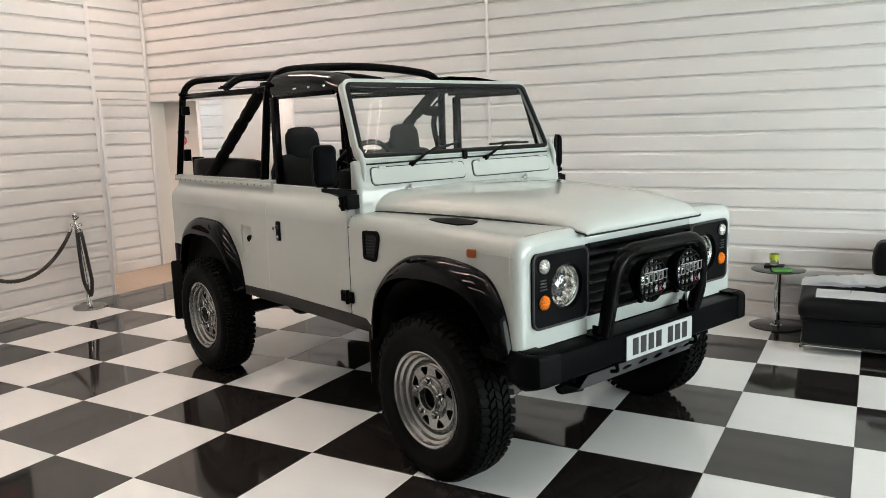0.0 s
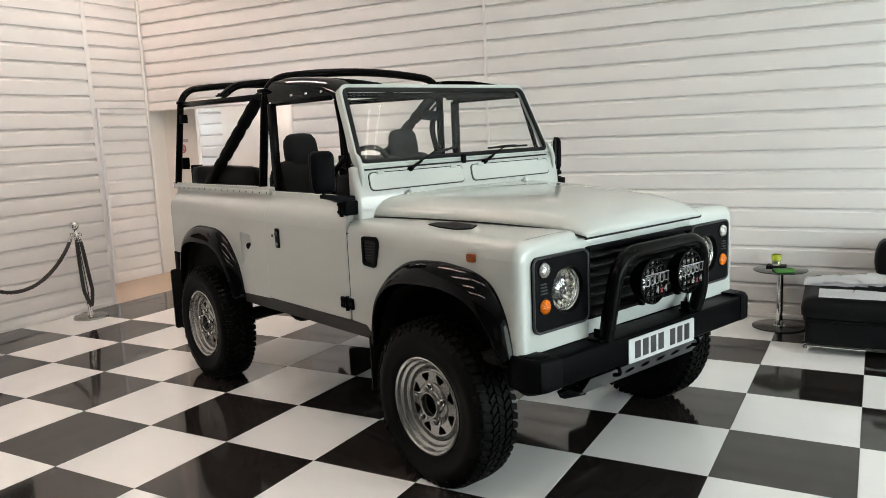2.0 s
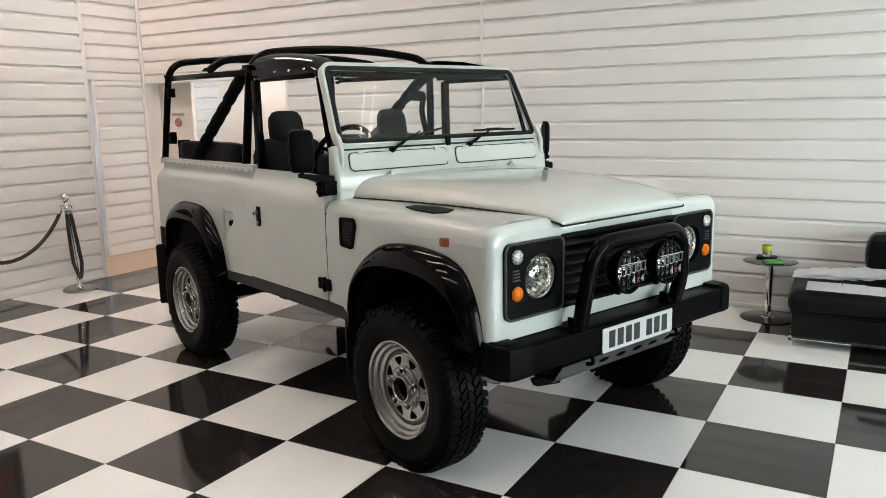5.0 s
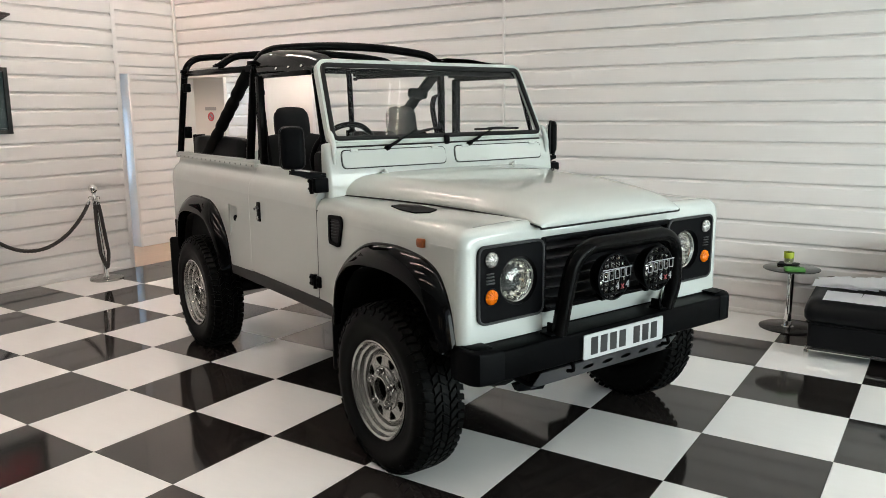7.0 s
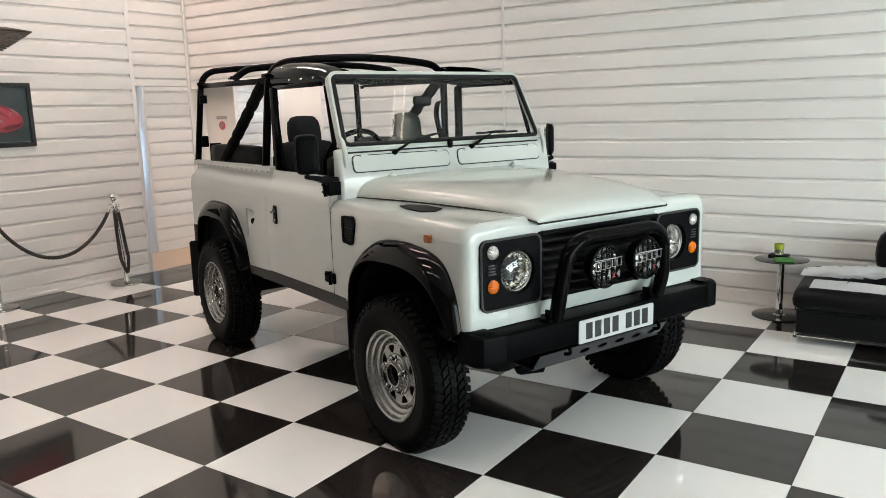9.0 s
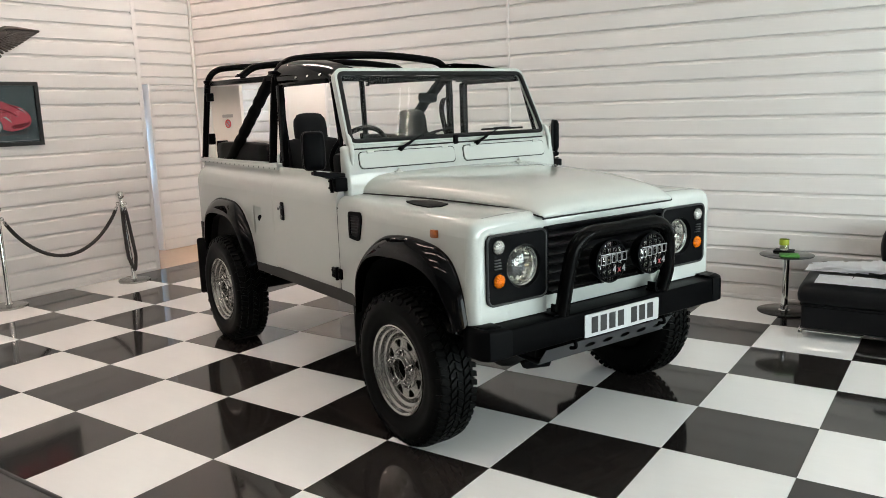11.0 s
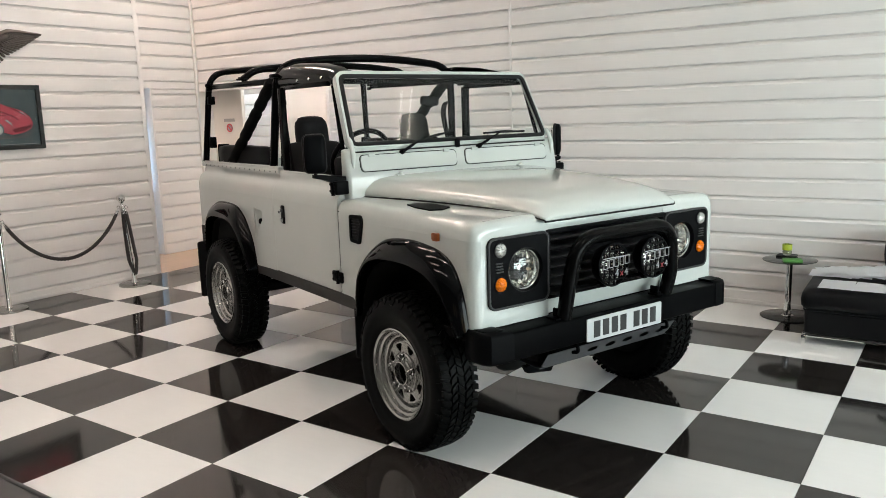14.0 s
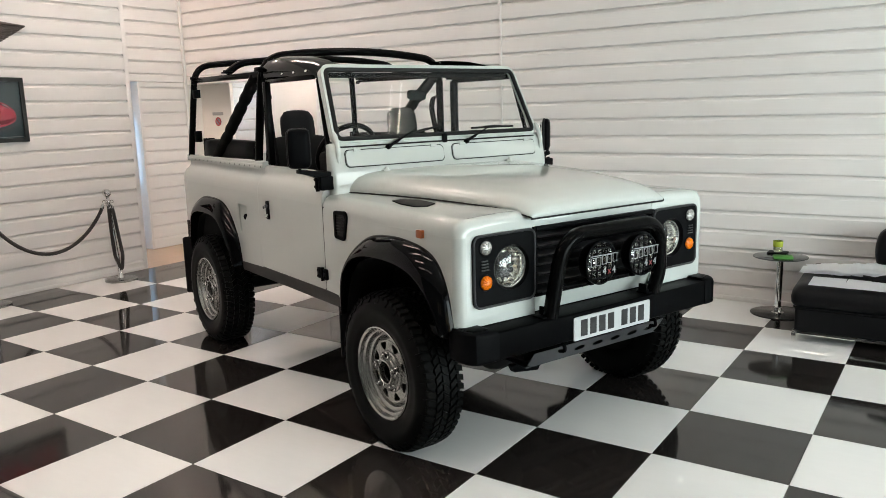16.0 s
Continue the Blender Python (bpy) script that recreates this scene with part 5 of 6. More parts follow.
        box(bm, (-1.618, s * 0.690, 1.708), (-1.585, s * 0.660, 1.738), 0.006)
        part("seat_belt", bm, VINYL, cage, "black seat belt")
        # gloss black roof side panel between hoop and screen
        bm = bmesh.new()
        rows = []
        for x, dz, iz in ((-1.580, 0.0, 0.0), (-1.40, 0.0, 0.0), (-1.15, -0.004, -0.018), (-0.95, -0.012, -0.045), (-0.835, -0.022, -0.078)):
            prof = [(0.722, 1.826), (0.724, 1.868), (0.714, 1.908), (0.690, 1.940), (0.655, 1.958), (0.61, 1.966), (0.575, 1.967), (0.575, 1.960), (0.61, 1.957), (0.648, 1.948), (0.680, 1.93), (0.702, 1.90), (0.712, 1.866), (0.710, 1.826)]
            rows.append([(x, s * y, z - (0.016 if s > 0 else 0) * (z > 1.9) + dz + (iz * min(1, max(0, (z - 1.83) / 0.12)))) for y, z in prof])
        loft(bm, rows, True, True)
        rp = part("roof_side_panel", bm, BLACK_GLOSS, car, "gloss black roof side panel", 60)
        for x in (-1.275, -1.115, -0.955):
            bm = lathe(bmesh.new(), [(0, 0.004), (0.006, 0.004), (0.0075, 0)], pose(x, s * 0.7235, 1.850, 90 if s < 0 else -90, 0, 0) @ Matrix.Diagonal((1.6, 1, 1, 1)), 12)
            part("stud", bm, CHROME, rp, "bright stud")
    return cage


def cabin():
    bm = bmesh.new()
    # inner tub: floor, boxes above the wheels, bulkhead back and tailgate
    box(bm, (-2.94, -0.80, 0.64), (-0.50, 0.80, 0.70))
    box(bm, (-2.94, -0.81, 0.70), (-1.86, -0.46, 0.98))
    box(bm, (-2.94, 0.46, 0.70), (-1.86, 0.81, 0.98))
    box(bm, (-0.74, -0.80, 0.66), (-0.60, 0.80, 1.17))
    box(bm, (-1.66, -0.73, 0.70), (-1.60, 0.73, 1.10))
    part("inner_tub", bm, UNDER, car, smooth=0)
    bm = box(bmesh.new(), (-2.972, -0.752, 0.70), (-2.94, 0.752, 1.30), 0.006)
    part("tailgate", bm, CAR_WHITE, car)
    bm = bmesh.new()
    box(bm, (-0.60, -0.80, 0.62), (0.53, 0.80, 0.66))
    box(bm, (0.40, -0.78, 0.66), (0.52, 0.78, 1.10))
    box(bm, (-0.58, -0.60, 0.66), (0.40, -0.44, 1.12))
    box(bm, (-0.58, 0.44, 0.66), (0.40, 0.60, 1.12))
    part("engine_bay", bm, UNDER, car, smooth=0)
    # dashboard and steering wheel (right-hand drive)
    bm = bmesh.new()
    box(bm, (-0.92, -0.70, 1.14), (-0.70, 0.70, 1.40), 0.03)
    box(bm, (-0.95, -0.62, 1.32), (-0.78, -0.18, 1.455), 0.03)
    part("dashboard", bm, BLACK_PLASTIC, car, "black dashboard")
    c, tilt = Vector((-1.045, -0.440, 1.378)), Matrix.Rotation(radians(-58), 3, "Y")
    bm = bmesh.new()
    tube(bm, [c + tilt @ Vector((0.188 * math.cos(a), 0.188 * math.sin(a), 0)) for a in (2 * math.pi * k / 36 for k in range(36))], 0.0155, 10, True)
    for a in (20, 160, 270):
        tube(bm, [c, c + tilt @ Vector((0.183 * math.sin(radians(a)), 0.183 * math.cos(radians(a)), 0))], 0.012, 8)
    lathe(bm, [(0, 0.03), (0.05, 0.025), (0.06, 0.0), (0.03, -0.05), (0.03, -0.16)], Matrix.Translation(c) @ tilt.to_4x4(), 16)
    part("steering_wheel", bm, VINYL, car, "black steering wheel")
    for y in (-0.452, 0.375):
        bm = bmesh.new()
        soft_block(bm, (0.50, 0.50, 0.16), (-1.30, y, 1.02), 0.06, 6, 0.1)
        st = part("seat_cushion", bm, FABRIC, car, "charcoal cloth front seat", 60)
        bm = bmesh.new()
        soft_block(bm, (0.12, 0.46, 0.52), (-1.62, y, 1.19), 0.055, 6, 0.12, Matrix.Rotation(radians(-10), 3, "Y"))
        part("seat_back", bm, FABRIC, st, "charcoal cloth seat back", 60)
        bm = bmesh.new()
        soft_block(bm, (0.085, 0.215, 0.225), (-1.675, y, 1.512), 0.04, 8, 0.12, Matrix.Rotation(radians(-8), 3, "Y"))
        part("headrest", bm, FABRIC, st, "charcoal cloth headrest", 60)
    for s in (-1, 1):
        bm = bmesh.new()
        soft_block(bm, (0.92, 0.40, 0.10), (-2.40, s * 0.58, 1.08), 0.04, 5, 0.05)
        be = part("bench_seat", bm, VINYL, car, "black vinyl rear bench seat", 60)
        bm = bmesh.new()
        soft_block(bm, (0.98, 0.085, 0.27), (-2.37, s * 0.655, 1.302), 0.03, 6, 0.05)
        box(bm, (-2.875, s * 0.69, 1.19), (-2.855, s * 0.60, 1.445), 0.006)
        part("bench_back", bm, VINYL, be, "black vinyl bench back", 60)
    # gear and transfer levers
    bm = bmesh.new()
    for x, y in ((-1.02, 0.02), (-1.08, -0.06)):
        tube(bm, [(x, y, 0.90), (x - 0.03, y, 1.22)], 0.008, 8)
        lathe(bm, [(0, 0.03), (0.02, 0.02), (0.022, 0.0), (0.01, -0.02)], pose(x - 0.03, y, 1.23), 12)
    part("gear_lever", bm, BLACK_PLASTIC, car)


def underside():
    for s in (-1, 1):
        bm = bmesh.new()
        rows = [[(x, s * y, z) for y, z in ((0.828, 0.654), (0.832, 0.648), (0.826, 0.585), (0.80, 0.578), (0.72, 0.60), (0.72, 0.654))] for x in (-1.86, -0.44)]
        loft(bm, rows, True, True)
        part("sill", bm, SILL, car, "black sill panel")
        bm = bmesh.new()
        box(bm, (-2.95, s * 0.36, 0.46), (0.54, s * 0.44, 0.60), 0.008)
        part("chassis_rail", bm, UNDER, car)
        bm = bmesh.new()
        slab(bm, rounded(0.60, 0.245, 0.905, 0.690, 0.02), lambda u, v, q: (-2.905 + q, s * u, v), 0.008)
        part("mudflap", bm, RUBBER, car, "black rubber mudflap")
        bm = bmesh.new()
        slab(bm, rounded(0.62, 0.335, 0.872, 0.625, 0.015), lambda u, v, q: (-0.428 + q, s * u, v), 0.008)
        part("mudflap", bm, RUBBER, car, "black rubber mudflap")
        for x in (FRONT_AXLE, REAR_AXLE):
            bm = bmesh.new()
            tube(bm, [(x + 0.058 * math.cos(k * 0.785), s * 0.50 + 0.058 * math.sin(k * 0.785), 0.44 + 0.0050 * k) for k in range(48)], 0.008, 6)
            tube(bm, [(x - 0.10, s * 0.52, 0.36), (x - 0.14, s * 0.50, 0.78)], 0.028, 10)
            part("coil_spring", bm, UNDER, car)
    for x, y in ((FRONT_AXLE, -0.18), (REAR_AXLE, -0.12)):
        bm = bmesh.new()
        tube(bm, [(x, -0.70, WHEEL_Z), (x, 0.70, WHEEL_Z)], 0.045, 14)
        lathe(bm, [(0, 0.13), (0.08, 0.11), (0.125, 0.05), (0.14, 0), (0.125, -0.05), (0.08, -0.11), (0, -0.13)], pose(x, y, WHEEL_Z, 0, 90, 0), 20)
        part("axle", bm, UNDER, car)
    for x in (-2.9, -2.05, -1.3, -0.75):
        part("cross_member", box(bmesh.new(), (x, -0.40, 0.48), (x + 0.08, 0.40, 0.58), 0.006), UNDER, car)
    part("gearbox", box(bmesh.new(), (-1.15, -0.18, 0.40), (-0.25, 0.18, 0.64), 0.05), UNDER, car)
    part("side_tank", box(bmesh.new(), (-1.92, -0.66, 0.50), (-1.62, -0.46, 0.63), 0.03), UNDER, car)
    part("fuel_tank", box(bmesh.new(), (-2.9, -0.40, 0.44), (-2.55, 0.40, 0.60), 0.03), UNDER, car)
    part("prop_shaft", tube(bmesh.new(), [(0.0, -0.18, 0.42), (-0.6, -0.12, 0.47)], 0.025, 10), UNDER, car)
    part("prop_shaft", tube(bmesh.new(), [(REAR_AXLE, -0.12, 0.42), (-1.1, -0.08, 0.47)], 0.028, 10), UNDER, car)
    part("exhaust", tube(bmesh.new(), fillet([(-0.4, 0.25, 0.45), (-1.3, 0.28, 0.43), (-2.1, 0.30, 0.52), (-2.9, 0.50, 0.42)], 0.1, 5), 0.025, 10), UNDER, car)
    part("track_rod", tube(bmesh.new(), [(0.20, -0.62, 0.44), (0.20, 0.62, 0.45)], 0.016, 10), UNDER, car)
    part("steering_damper", tube(bmesh.new(), [(0.42, -0.30, 0.43), (0.42, 0.55, 0.43)], 0.030, 12), UNDER, car)


def shut_lines(s):
    """Dark strips behind the gaps round the door, drawn for the shade in them."""
    for x, z1 in ((-0.632, 1.12), (-1.510, 1.12)):
        part("door_seal", box(bmesh.new(), (x - 0.014, s * (HALF - 0.0015), 0.66), (x + 0.014, s * (HALF - 0.05), z1), 0.002), RUBBER, car, "dark strip drawn for the shaded door gap")


for s in (-1, 1):
    tub_side(s)
    shut_lines(s)
    door(s)
    wing(s)
    light_panel(s)
    for xc, f in ((ARCH_FRONT, 1.0), (ARCH_REAR, -1.0)):
        wheel_arch(s, xc, f)
        liner(s, xc, f)
bonnet()
bulkhead()
windscreen()
front_end()
roll_cage()
cabin()
underside()
first_wheel = wheel(FRONT_AXLE, -1)
for x, s in ((REAR_AXLE, -1), (FRONT_AXLE, 1), (REAR_AXLE, 1)):
    copy_part(first_wheel, pose(x, s * (TRACK + (0.020 if x < -1 else 0)), WHEEL_Z, 0, 0, 0 if s < 0 else 180))

# ---- barrier posts and ropes ----
POST_1, POST_2 = (-4.074, 1.722), (-4.150, 0.499)
LEAN = Vector((-0.051, -0.040))      # how far the first post leans for each metre of height


def barrier_post(x, y, lean):
    p = empty("barrier_post", pose(x, y, 0), "polished chrome barrier post with ball top on the tiles", "post", "barrier posts")
    slant = Matrix(((1, 0, lean[0], 0), (0, 1, lean[1], 0), (0, 0, 1, 0), (0, 0, 0, 1)))
    part("base", lathe(bmesh.new(), [(0, 0.030), (0.04, 0.029), (0.10, 0.026), (0.148, 0.022), (0.155, 0.016), (0.155, 0.0), (0, 0.0)], None, 40), STEEL, p)
    part("pole", lathe(bmesh.new(), [(0.033, 0.020), (0.033, 0.03), (0.025, 0.04), (0.025, 0.775), (0.03, 0.78), (0.03, 0.80), (0.022, 0.81), (0.018, 0.845), (0.024, 0.852)], slant, 24), CHROME, p)
    bm = lathe(bmesh.new(), [(0.0, 0.042)] + [(0.042 * math.sin(a), 0.042 * math.cos(a)) for a in (math.pi * k / 12 for k in range(1, 12))] + [(0.0, -0.042)], slant @ pose(0, 0, 0.889), 24)
    part("ball", bm, CHROME, p)
    for k in range(4):
        a = radians(45 + 90 * k)
        c = Vector((0.036 * math.cos(a), 0.036 * math.sin(a), 0.802))
        ring = [c + Vector((0.014 * math.cos(b) * math.cos(a), 0.014 * math.cos(b) * math.sin(a), 0.014 * math.sin(b))) for b in (2 * math.pi * j / 12 for j in range(12))]
        part("ring", tube(bmesh.new(), [slant @ q for q in ring], 0.0035, 6, True), CHROME, p)
    return p


barrier_post(*POST_1, LEAN)
barrier_post(*POST_2, (0.0, 0.0))
HOOK = (POST_1[0] + LEAN.x * 0.79, POST_1[1] + LEAN.y * 0.79)


def twisted_rope(name, pts, label, strands=3, r=0.0108, lay=0.062):
    """A rope of strands wound round the line pts, with chrome end hooks."""
    pts = [Vector(p) for p in pts]
    bm = bmesh.new()
    up0 = (pts[1] - pts[0]).orthogonal().normalized()
    for sgn in range(strands):
        run, out, up = 0.0, [], up0.copy()
        for i, p in enumerate(pts):
            d = (pts[min(i + 1, len(pts) - 1)] - pts[max(i - 1, 0)]).normalized()
            up = (up - d * up.dot(d)).normalized()
            side = d.cross(up)
            if i:
                run += (p - pts[i - 1]).length
            a = 2 * math.pi * (run / lay / 1.6 + sgn / strands)
            out.append(p + (up * math.cos(a) + side * math.sin(a)) * r * 0.72)
        tube(bm, out, r, 6)
    ob = thing(name, bm, ROPE, label, "rope", "", "", 60)
    for a, b in ((pts[0], pts[3]), (pts[-1], pts[-4])):
        d = (b - a).normalized()
        bm = tube(bmesh.new(), [a - d * 0.035, a - d * 0.015, a - d * 0.01, a + d * 0.028], [0.005, 0.007, 0.0165, 0.0165], 12)
        part("end_hook", bm, CHROME, ob, "chrome end hook")
    return ob


a, b = Vector((HOOK[0] - 0.005, HOOK[1] - 0.06, 0.765)), Vector((POST_2[0] - 0.005, POST_2[1] + 0.06, 0.765))
line = []
for k in range(121):
    t = k / 120
    p = a.lerp(b, t)
    p.z -= 0.388 * (1 - (2 * t - 1) ** 2) ** 0.86
    line.append(p)
twisted_rope("barrier_rope", line, "dark twisted rope hanging between two chrome posts")
line = []
for k in range(121):
    t = k / 120
    s = 2 * t - 1
    w = 0.036 * (1 - abs(s) ** 2.2) ** 0.5 * (1.1 - 0.45 * abs(s)) + 0.010 * abs(s)
    ang = 0.55
    off = w * (1 if s > 0 else -1) * min(1, abs(s) * 3.0)
    line.append(Vector((HOOK[0] + 0.045 + off * 0.57 + 0.030 * (1 - abs(s)), HOOK[1] - 0.012 + off * 0.82 + 0.04 * (1 - abs(s)), 0.125 + 0.640 * abs(s) ** 1.35)))
twisted_rope("barrier_rope", line, "dark twisted rope hung in a loop on a chrome post")

# ---- picture and emblem on the left wall ----
X = X_LEFT
pic = empty("framed_picture", pose(X - 0.002, 0.0, 0.0), "black framed print of a red sports car on the planked wall", "picture")
Y0, Y1, Z0, Z1 = 0.255, 1.108, 1.424, 2.006
part("picture_frame", slab(bmesh.new(), [(Y0, Z0), (Y1, Z0), (Y1, Z1), (Y0, Z1)], lambda u, v, d: (0.030 - d, u, v), 0.028, [[(Y0 + 0.036, Z0 + 0.036), (Y1 - 0.036, Z0 + 0.036), (Y1 - 0.036, Z1 - 0.036), (Y0 + 0.036, Z1 - 0.036)]]), FRAME_BLACK, pic, "black frame", 0)
part("print", box(bmesh.new(), (0.004, Y0 + 0.036, Z0 + 0.036), (0.010, Y1 - 0.036, Z1 - 0.036)), POSTER_DARK, pic, "dark slate printed ground", 0)


def printed(name, pts, mat, depth, label=""):
    part(name, slab(bmesh.new(), pts, lambda u, v, d: (depth - d, u, v), 0.002), mat, pic, label, 0)


smooth2 = lambda pts, r=0.03: [(p.x, p.y) for p in fillet([Vector((*q, 0)) for q in pts], r, 4)]
printed("printed_body", smooth2([(0.34, 1.66), (0.36, 1.76), (0.46, 1.83), (0.60, 1.865), (0.70, 1.86), (0.80, 1.815), (0.93, 1.775), (1.005, 1.715), (1.022, 1.66), (1.005, 1.61), (0.93, 1.575), (0.82, 1.555), (0.74, 1.585), (0.62, 1.60), (0.48, 1.60), (0.37, 1.61)]), POSTER_RED, 0.0115, "red printed car shape")
printed("printed_glass", smooth2([(0.52, 1.80), (0.60, 1.848), (0.695, 1.845), (0.75, 1.81), (0.68, 1.79), (0.58, 1.785)], 0.015), POSTER_DARK, 0.0125)
printed("printed_shade", smooth2([(0.82, 1.60), (0.86, 1.62), (0.98, 1.635), (1.005, 1.655), (1.0, 1.625), (0.93, 1.592), (0.85, 1.578)], 0.012), POSTER_DEEP, 0.0125)
printed("printed_lamp", smooth2([(0.765, 1.69), (0.80, 1.665), (0.835, 1.635), (0.825, 1.66), (0.79, 1.695)], 0.008), POSTER_GREY, 0.0125)
printed("printed_lamp", smooth2([(0.90, 1.765), (0.95, 1.74), (0.985, 1.705), (0.96, 1.74), (0.92, 1.768)], 0.006), POSTER_GREY, 0.0125)
printed("printed_streak", smooth2([(0.70, 1.745), (0.80, 1.735), (0.79, 1.727), (0.71, 1.733)], 0.006), POSTER_DEEP, 0.0127)
for y in (0.715, 0.43):
    printed("printed_tyre", [(y + 0.036 * math.cos(a), 1.605 + 0.056 * math.sin(a)) for a in (2 * math.pi * k / 24 for k in range(24))], POSTER_DARK, 0.0130)
    printed("printed_wheel", [(y + 0.024 * math.cos(a), 1.605 + 0.040 * math.sin(a)) for a in (2 * math.pi * k / 20 for k in range(20))], POSTER_GREY, 0.0137)
printed("printed_crease", smooth2([(0.62, 1.80), (0.74, 1.775), (0.84, 1.735), (0.90, 1.69), (0.885, 1.688), (0.83, 1.725), (0.73, 1.762)], 0.01), POSTER_DEEP, 0.0124)
printed("printed_crease", smooth2([(0.80, 1.81), (0.88, 1.785), (0.96, 1.735), (0.955, 1.728), (0.875, 1.772)], 0.008), POSTER_DEEP, 0.0124)
printed("printed_floor", smooth2([(0.32, 1.56), (0.60, 1.545), (0.90, 1.55), (1.03, 1.60), (0.95, 1.53), (0.60, 1.515)], 0.02), INK, 0.0112)
printed("printed_edge", [(Y0 + 0.046, Z0 + 0.046), (Y1 - 0.046, Z0 + 0.046), (Y1 - 0.046, Z0 + 0.050), (Y0 + 0.046, Z0 + 0.050)], POSTER_GREY, 0.0115)
part("picture_glass", box(bmesh.new(), (0.0150, Y0 + 0.036, Z0 + 0.036), (0.0170, Y1 - 0.036, Z1 - 0.036)), PIC_GLASS, pic, "clear picture glass", 0).visible_shadow = False

wings = empty("winged_emblem", pose(X - 0.002, 0.715, 2.36), "aged bronze pair of spread wings fixed to the planked wall", "emblem")
for s in (-1, 1):
    bm = bmesh.new()
    # leading edge of the wing, a thick rounded bar
    pts = [(0.030, s * 0.05, 0.02), (0.032, s * 0.09, 0.085), (0.032, s * 0.16, 0.118), (0.030, s * 0.26, 0.121), (0.027, s * 0.38, 0.113), (0.022, s * 0.475, 0.110)]
    tube(bm, pts, [0.020, 0.022, 0.020, 0.016, 0.012, 0.006], 8)
    part("wing_edge", bm, PEWTER, wings, smooth=50)
    n = 13
    for k in range(n):
        t = k / (n - 1)
        root = Vector((0.022, s * (0.060 + 0.10 * t), -0.045 + 0.150 * t))
        tip = Vector((0.022, s * (0.125 + 0.35 * t ** 0.85), -0.110 + 0.212 * t ** 0.9))
        length = (tip - root).length
        d = (tip - root).normalized()
        q = Vector((0, -d.z, d.y)) * s
        rows = []
        for f, wd, up in ((0.0, 0.010, 0.004), (0.3, 0.0145, 0.007), (0.7, 0.0155, 0.006), (0.92, 0.012, 0.003), (1.0, 0.004, 0.0)):
            c = root + d * length * f
            rows.append([c + q * wd - Vector((0.008, 0, 0)), c + q * wd * 0.4 + Vector((up, 0, 0)), c - q * wd * 0.4 + Vector((up, 0, 0)), c - q * wd - Vector((0.008, 0, 0))])
        part("feather", loft(bmesh.new(), rows, True, True), PEWTER, wings, smooth=30)
    # shorter feathers that overlap the long ones, under a smooth rounded shoulder
    for k in range(9):
        t = k / 8
        root, tip = Vector((0.029, s * (0.080 + 0.09 * t), 0.030 + 0.068 * t)), Vector((0.029, s * (0.120 + 0.185 * t ** 0.9), -0.028 + 0.126 * t ** 0.85))
        d = (tip - root).normalized()
        q = Vector((0, -d.z, d.y)) * s
        rows = []
        for f, wd, up in ((0.0, 0.007, 0.004), (0.4, 0.0105, 0.006), (0.85, 0.0095, 0.004), (1.0, 0.003, 0.0)):
            c = root.lerp(tip, f)
            rows.append([c + q * wd - Vector((0.008, 0, 0)), c + q * wd * 0.4 + Vector((up, 0, 0)), c - q * wd * 0.4 + Vector((up, 0, 0)), c - q * wd - Vector((0.008, 0, 0))])
        part("short_feather", loft(bmesh.new(), rows, True, True), PEWTER, wings, smooth=30)
    bm = soft_block(bmesh.new(), (0.030, 0.105, 0.060), (0.026, s * 0.112, 0.066), 0.014, 6, 0.2, Matrix.Rotation(radians(s * 22), 3, "X"))
    part("wing_shoulder", bm, PEWTER, wings, smooth=60)
bm = bmesh.new()
for k in range(7):
    ang = radians(-90 + (k - 3) * 16)
    d, q = Vector((0, math.cos(ang), math.sin(ang))), Vector((0, -math.sin(ang), math.cos(ang)))
    c0, c1 = Vector((0.02, 0, -0.05)) + d * 0.02, Vector((0.015, 0, -0.05)) + d * 0.135
    rows = [[c0 + q * 0.010, c0 + Vector((0.006, 0, 0)), c0 - q * 0.010], [c1 + q * 0.014, c1 + Vector((0.004, 0, 0)), c1 - q * 0.014]]
    part("tail_feather", loft(bmesh.new(), [[*r, r[1] - Vector((0.018, 0, 0))] for r in rows], True, True), PEWTER, wings, smooth=30)
bm.free()
oval = lambda r1, r2, d0, d1: lathe(bmesh.new(), [(0, d1), (r1 * 0.9, d1), (r1, d1 - 0.004), (r1, d0)], pose(0, 0, 0.0, 0, 90, 0) @ Matrix.Diagonal((r2 / r1, 1, 1, 1)), 32)
part("medallion_ring", oval(0.062, 0.084, 0.0, 0.040), PEWTER, wings)
part("medallion", oval(0.050, 0.070, 0.0, 0.044), WHITE_INK, wings, "plain pale oval medallion")

# ---- small sign on the cream partition ----
sg = empty("wall_sign", pose(-5.05, 3.925, 1.545), "round red and white notice under a grey strip", "sign")
face = lambda x, z: (lambda u, v, d: (x + u, -0.004 + d, z + v))
part("strip", slab(bmesh.new(), rounded(-0.10, 0.068, 0.10, 0.108, 0.004), face(0, 0), 0.005), SIGN_GREY, sg, "grey strip", 0)
part("disc", slab(bmesh.new(), circle(0, 0, 0.056, 28), face(0, -0.01), 0.004), WHITE_INK, sg, "white disc", 0)
part("red_ring", slab(bmesh.new(), circle(0, 0, 0.055, 28), lambda u, v, d: (u, -0.006 + d, v - 0.01), 0.003, [circle(0, 0, 0.040, 28)]), SIGN_RED, sg, "red ring", 0)
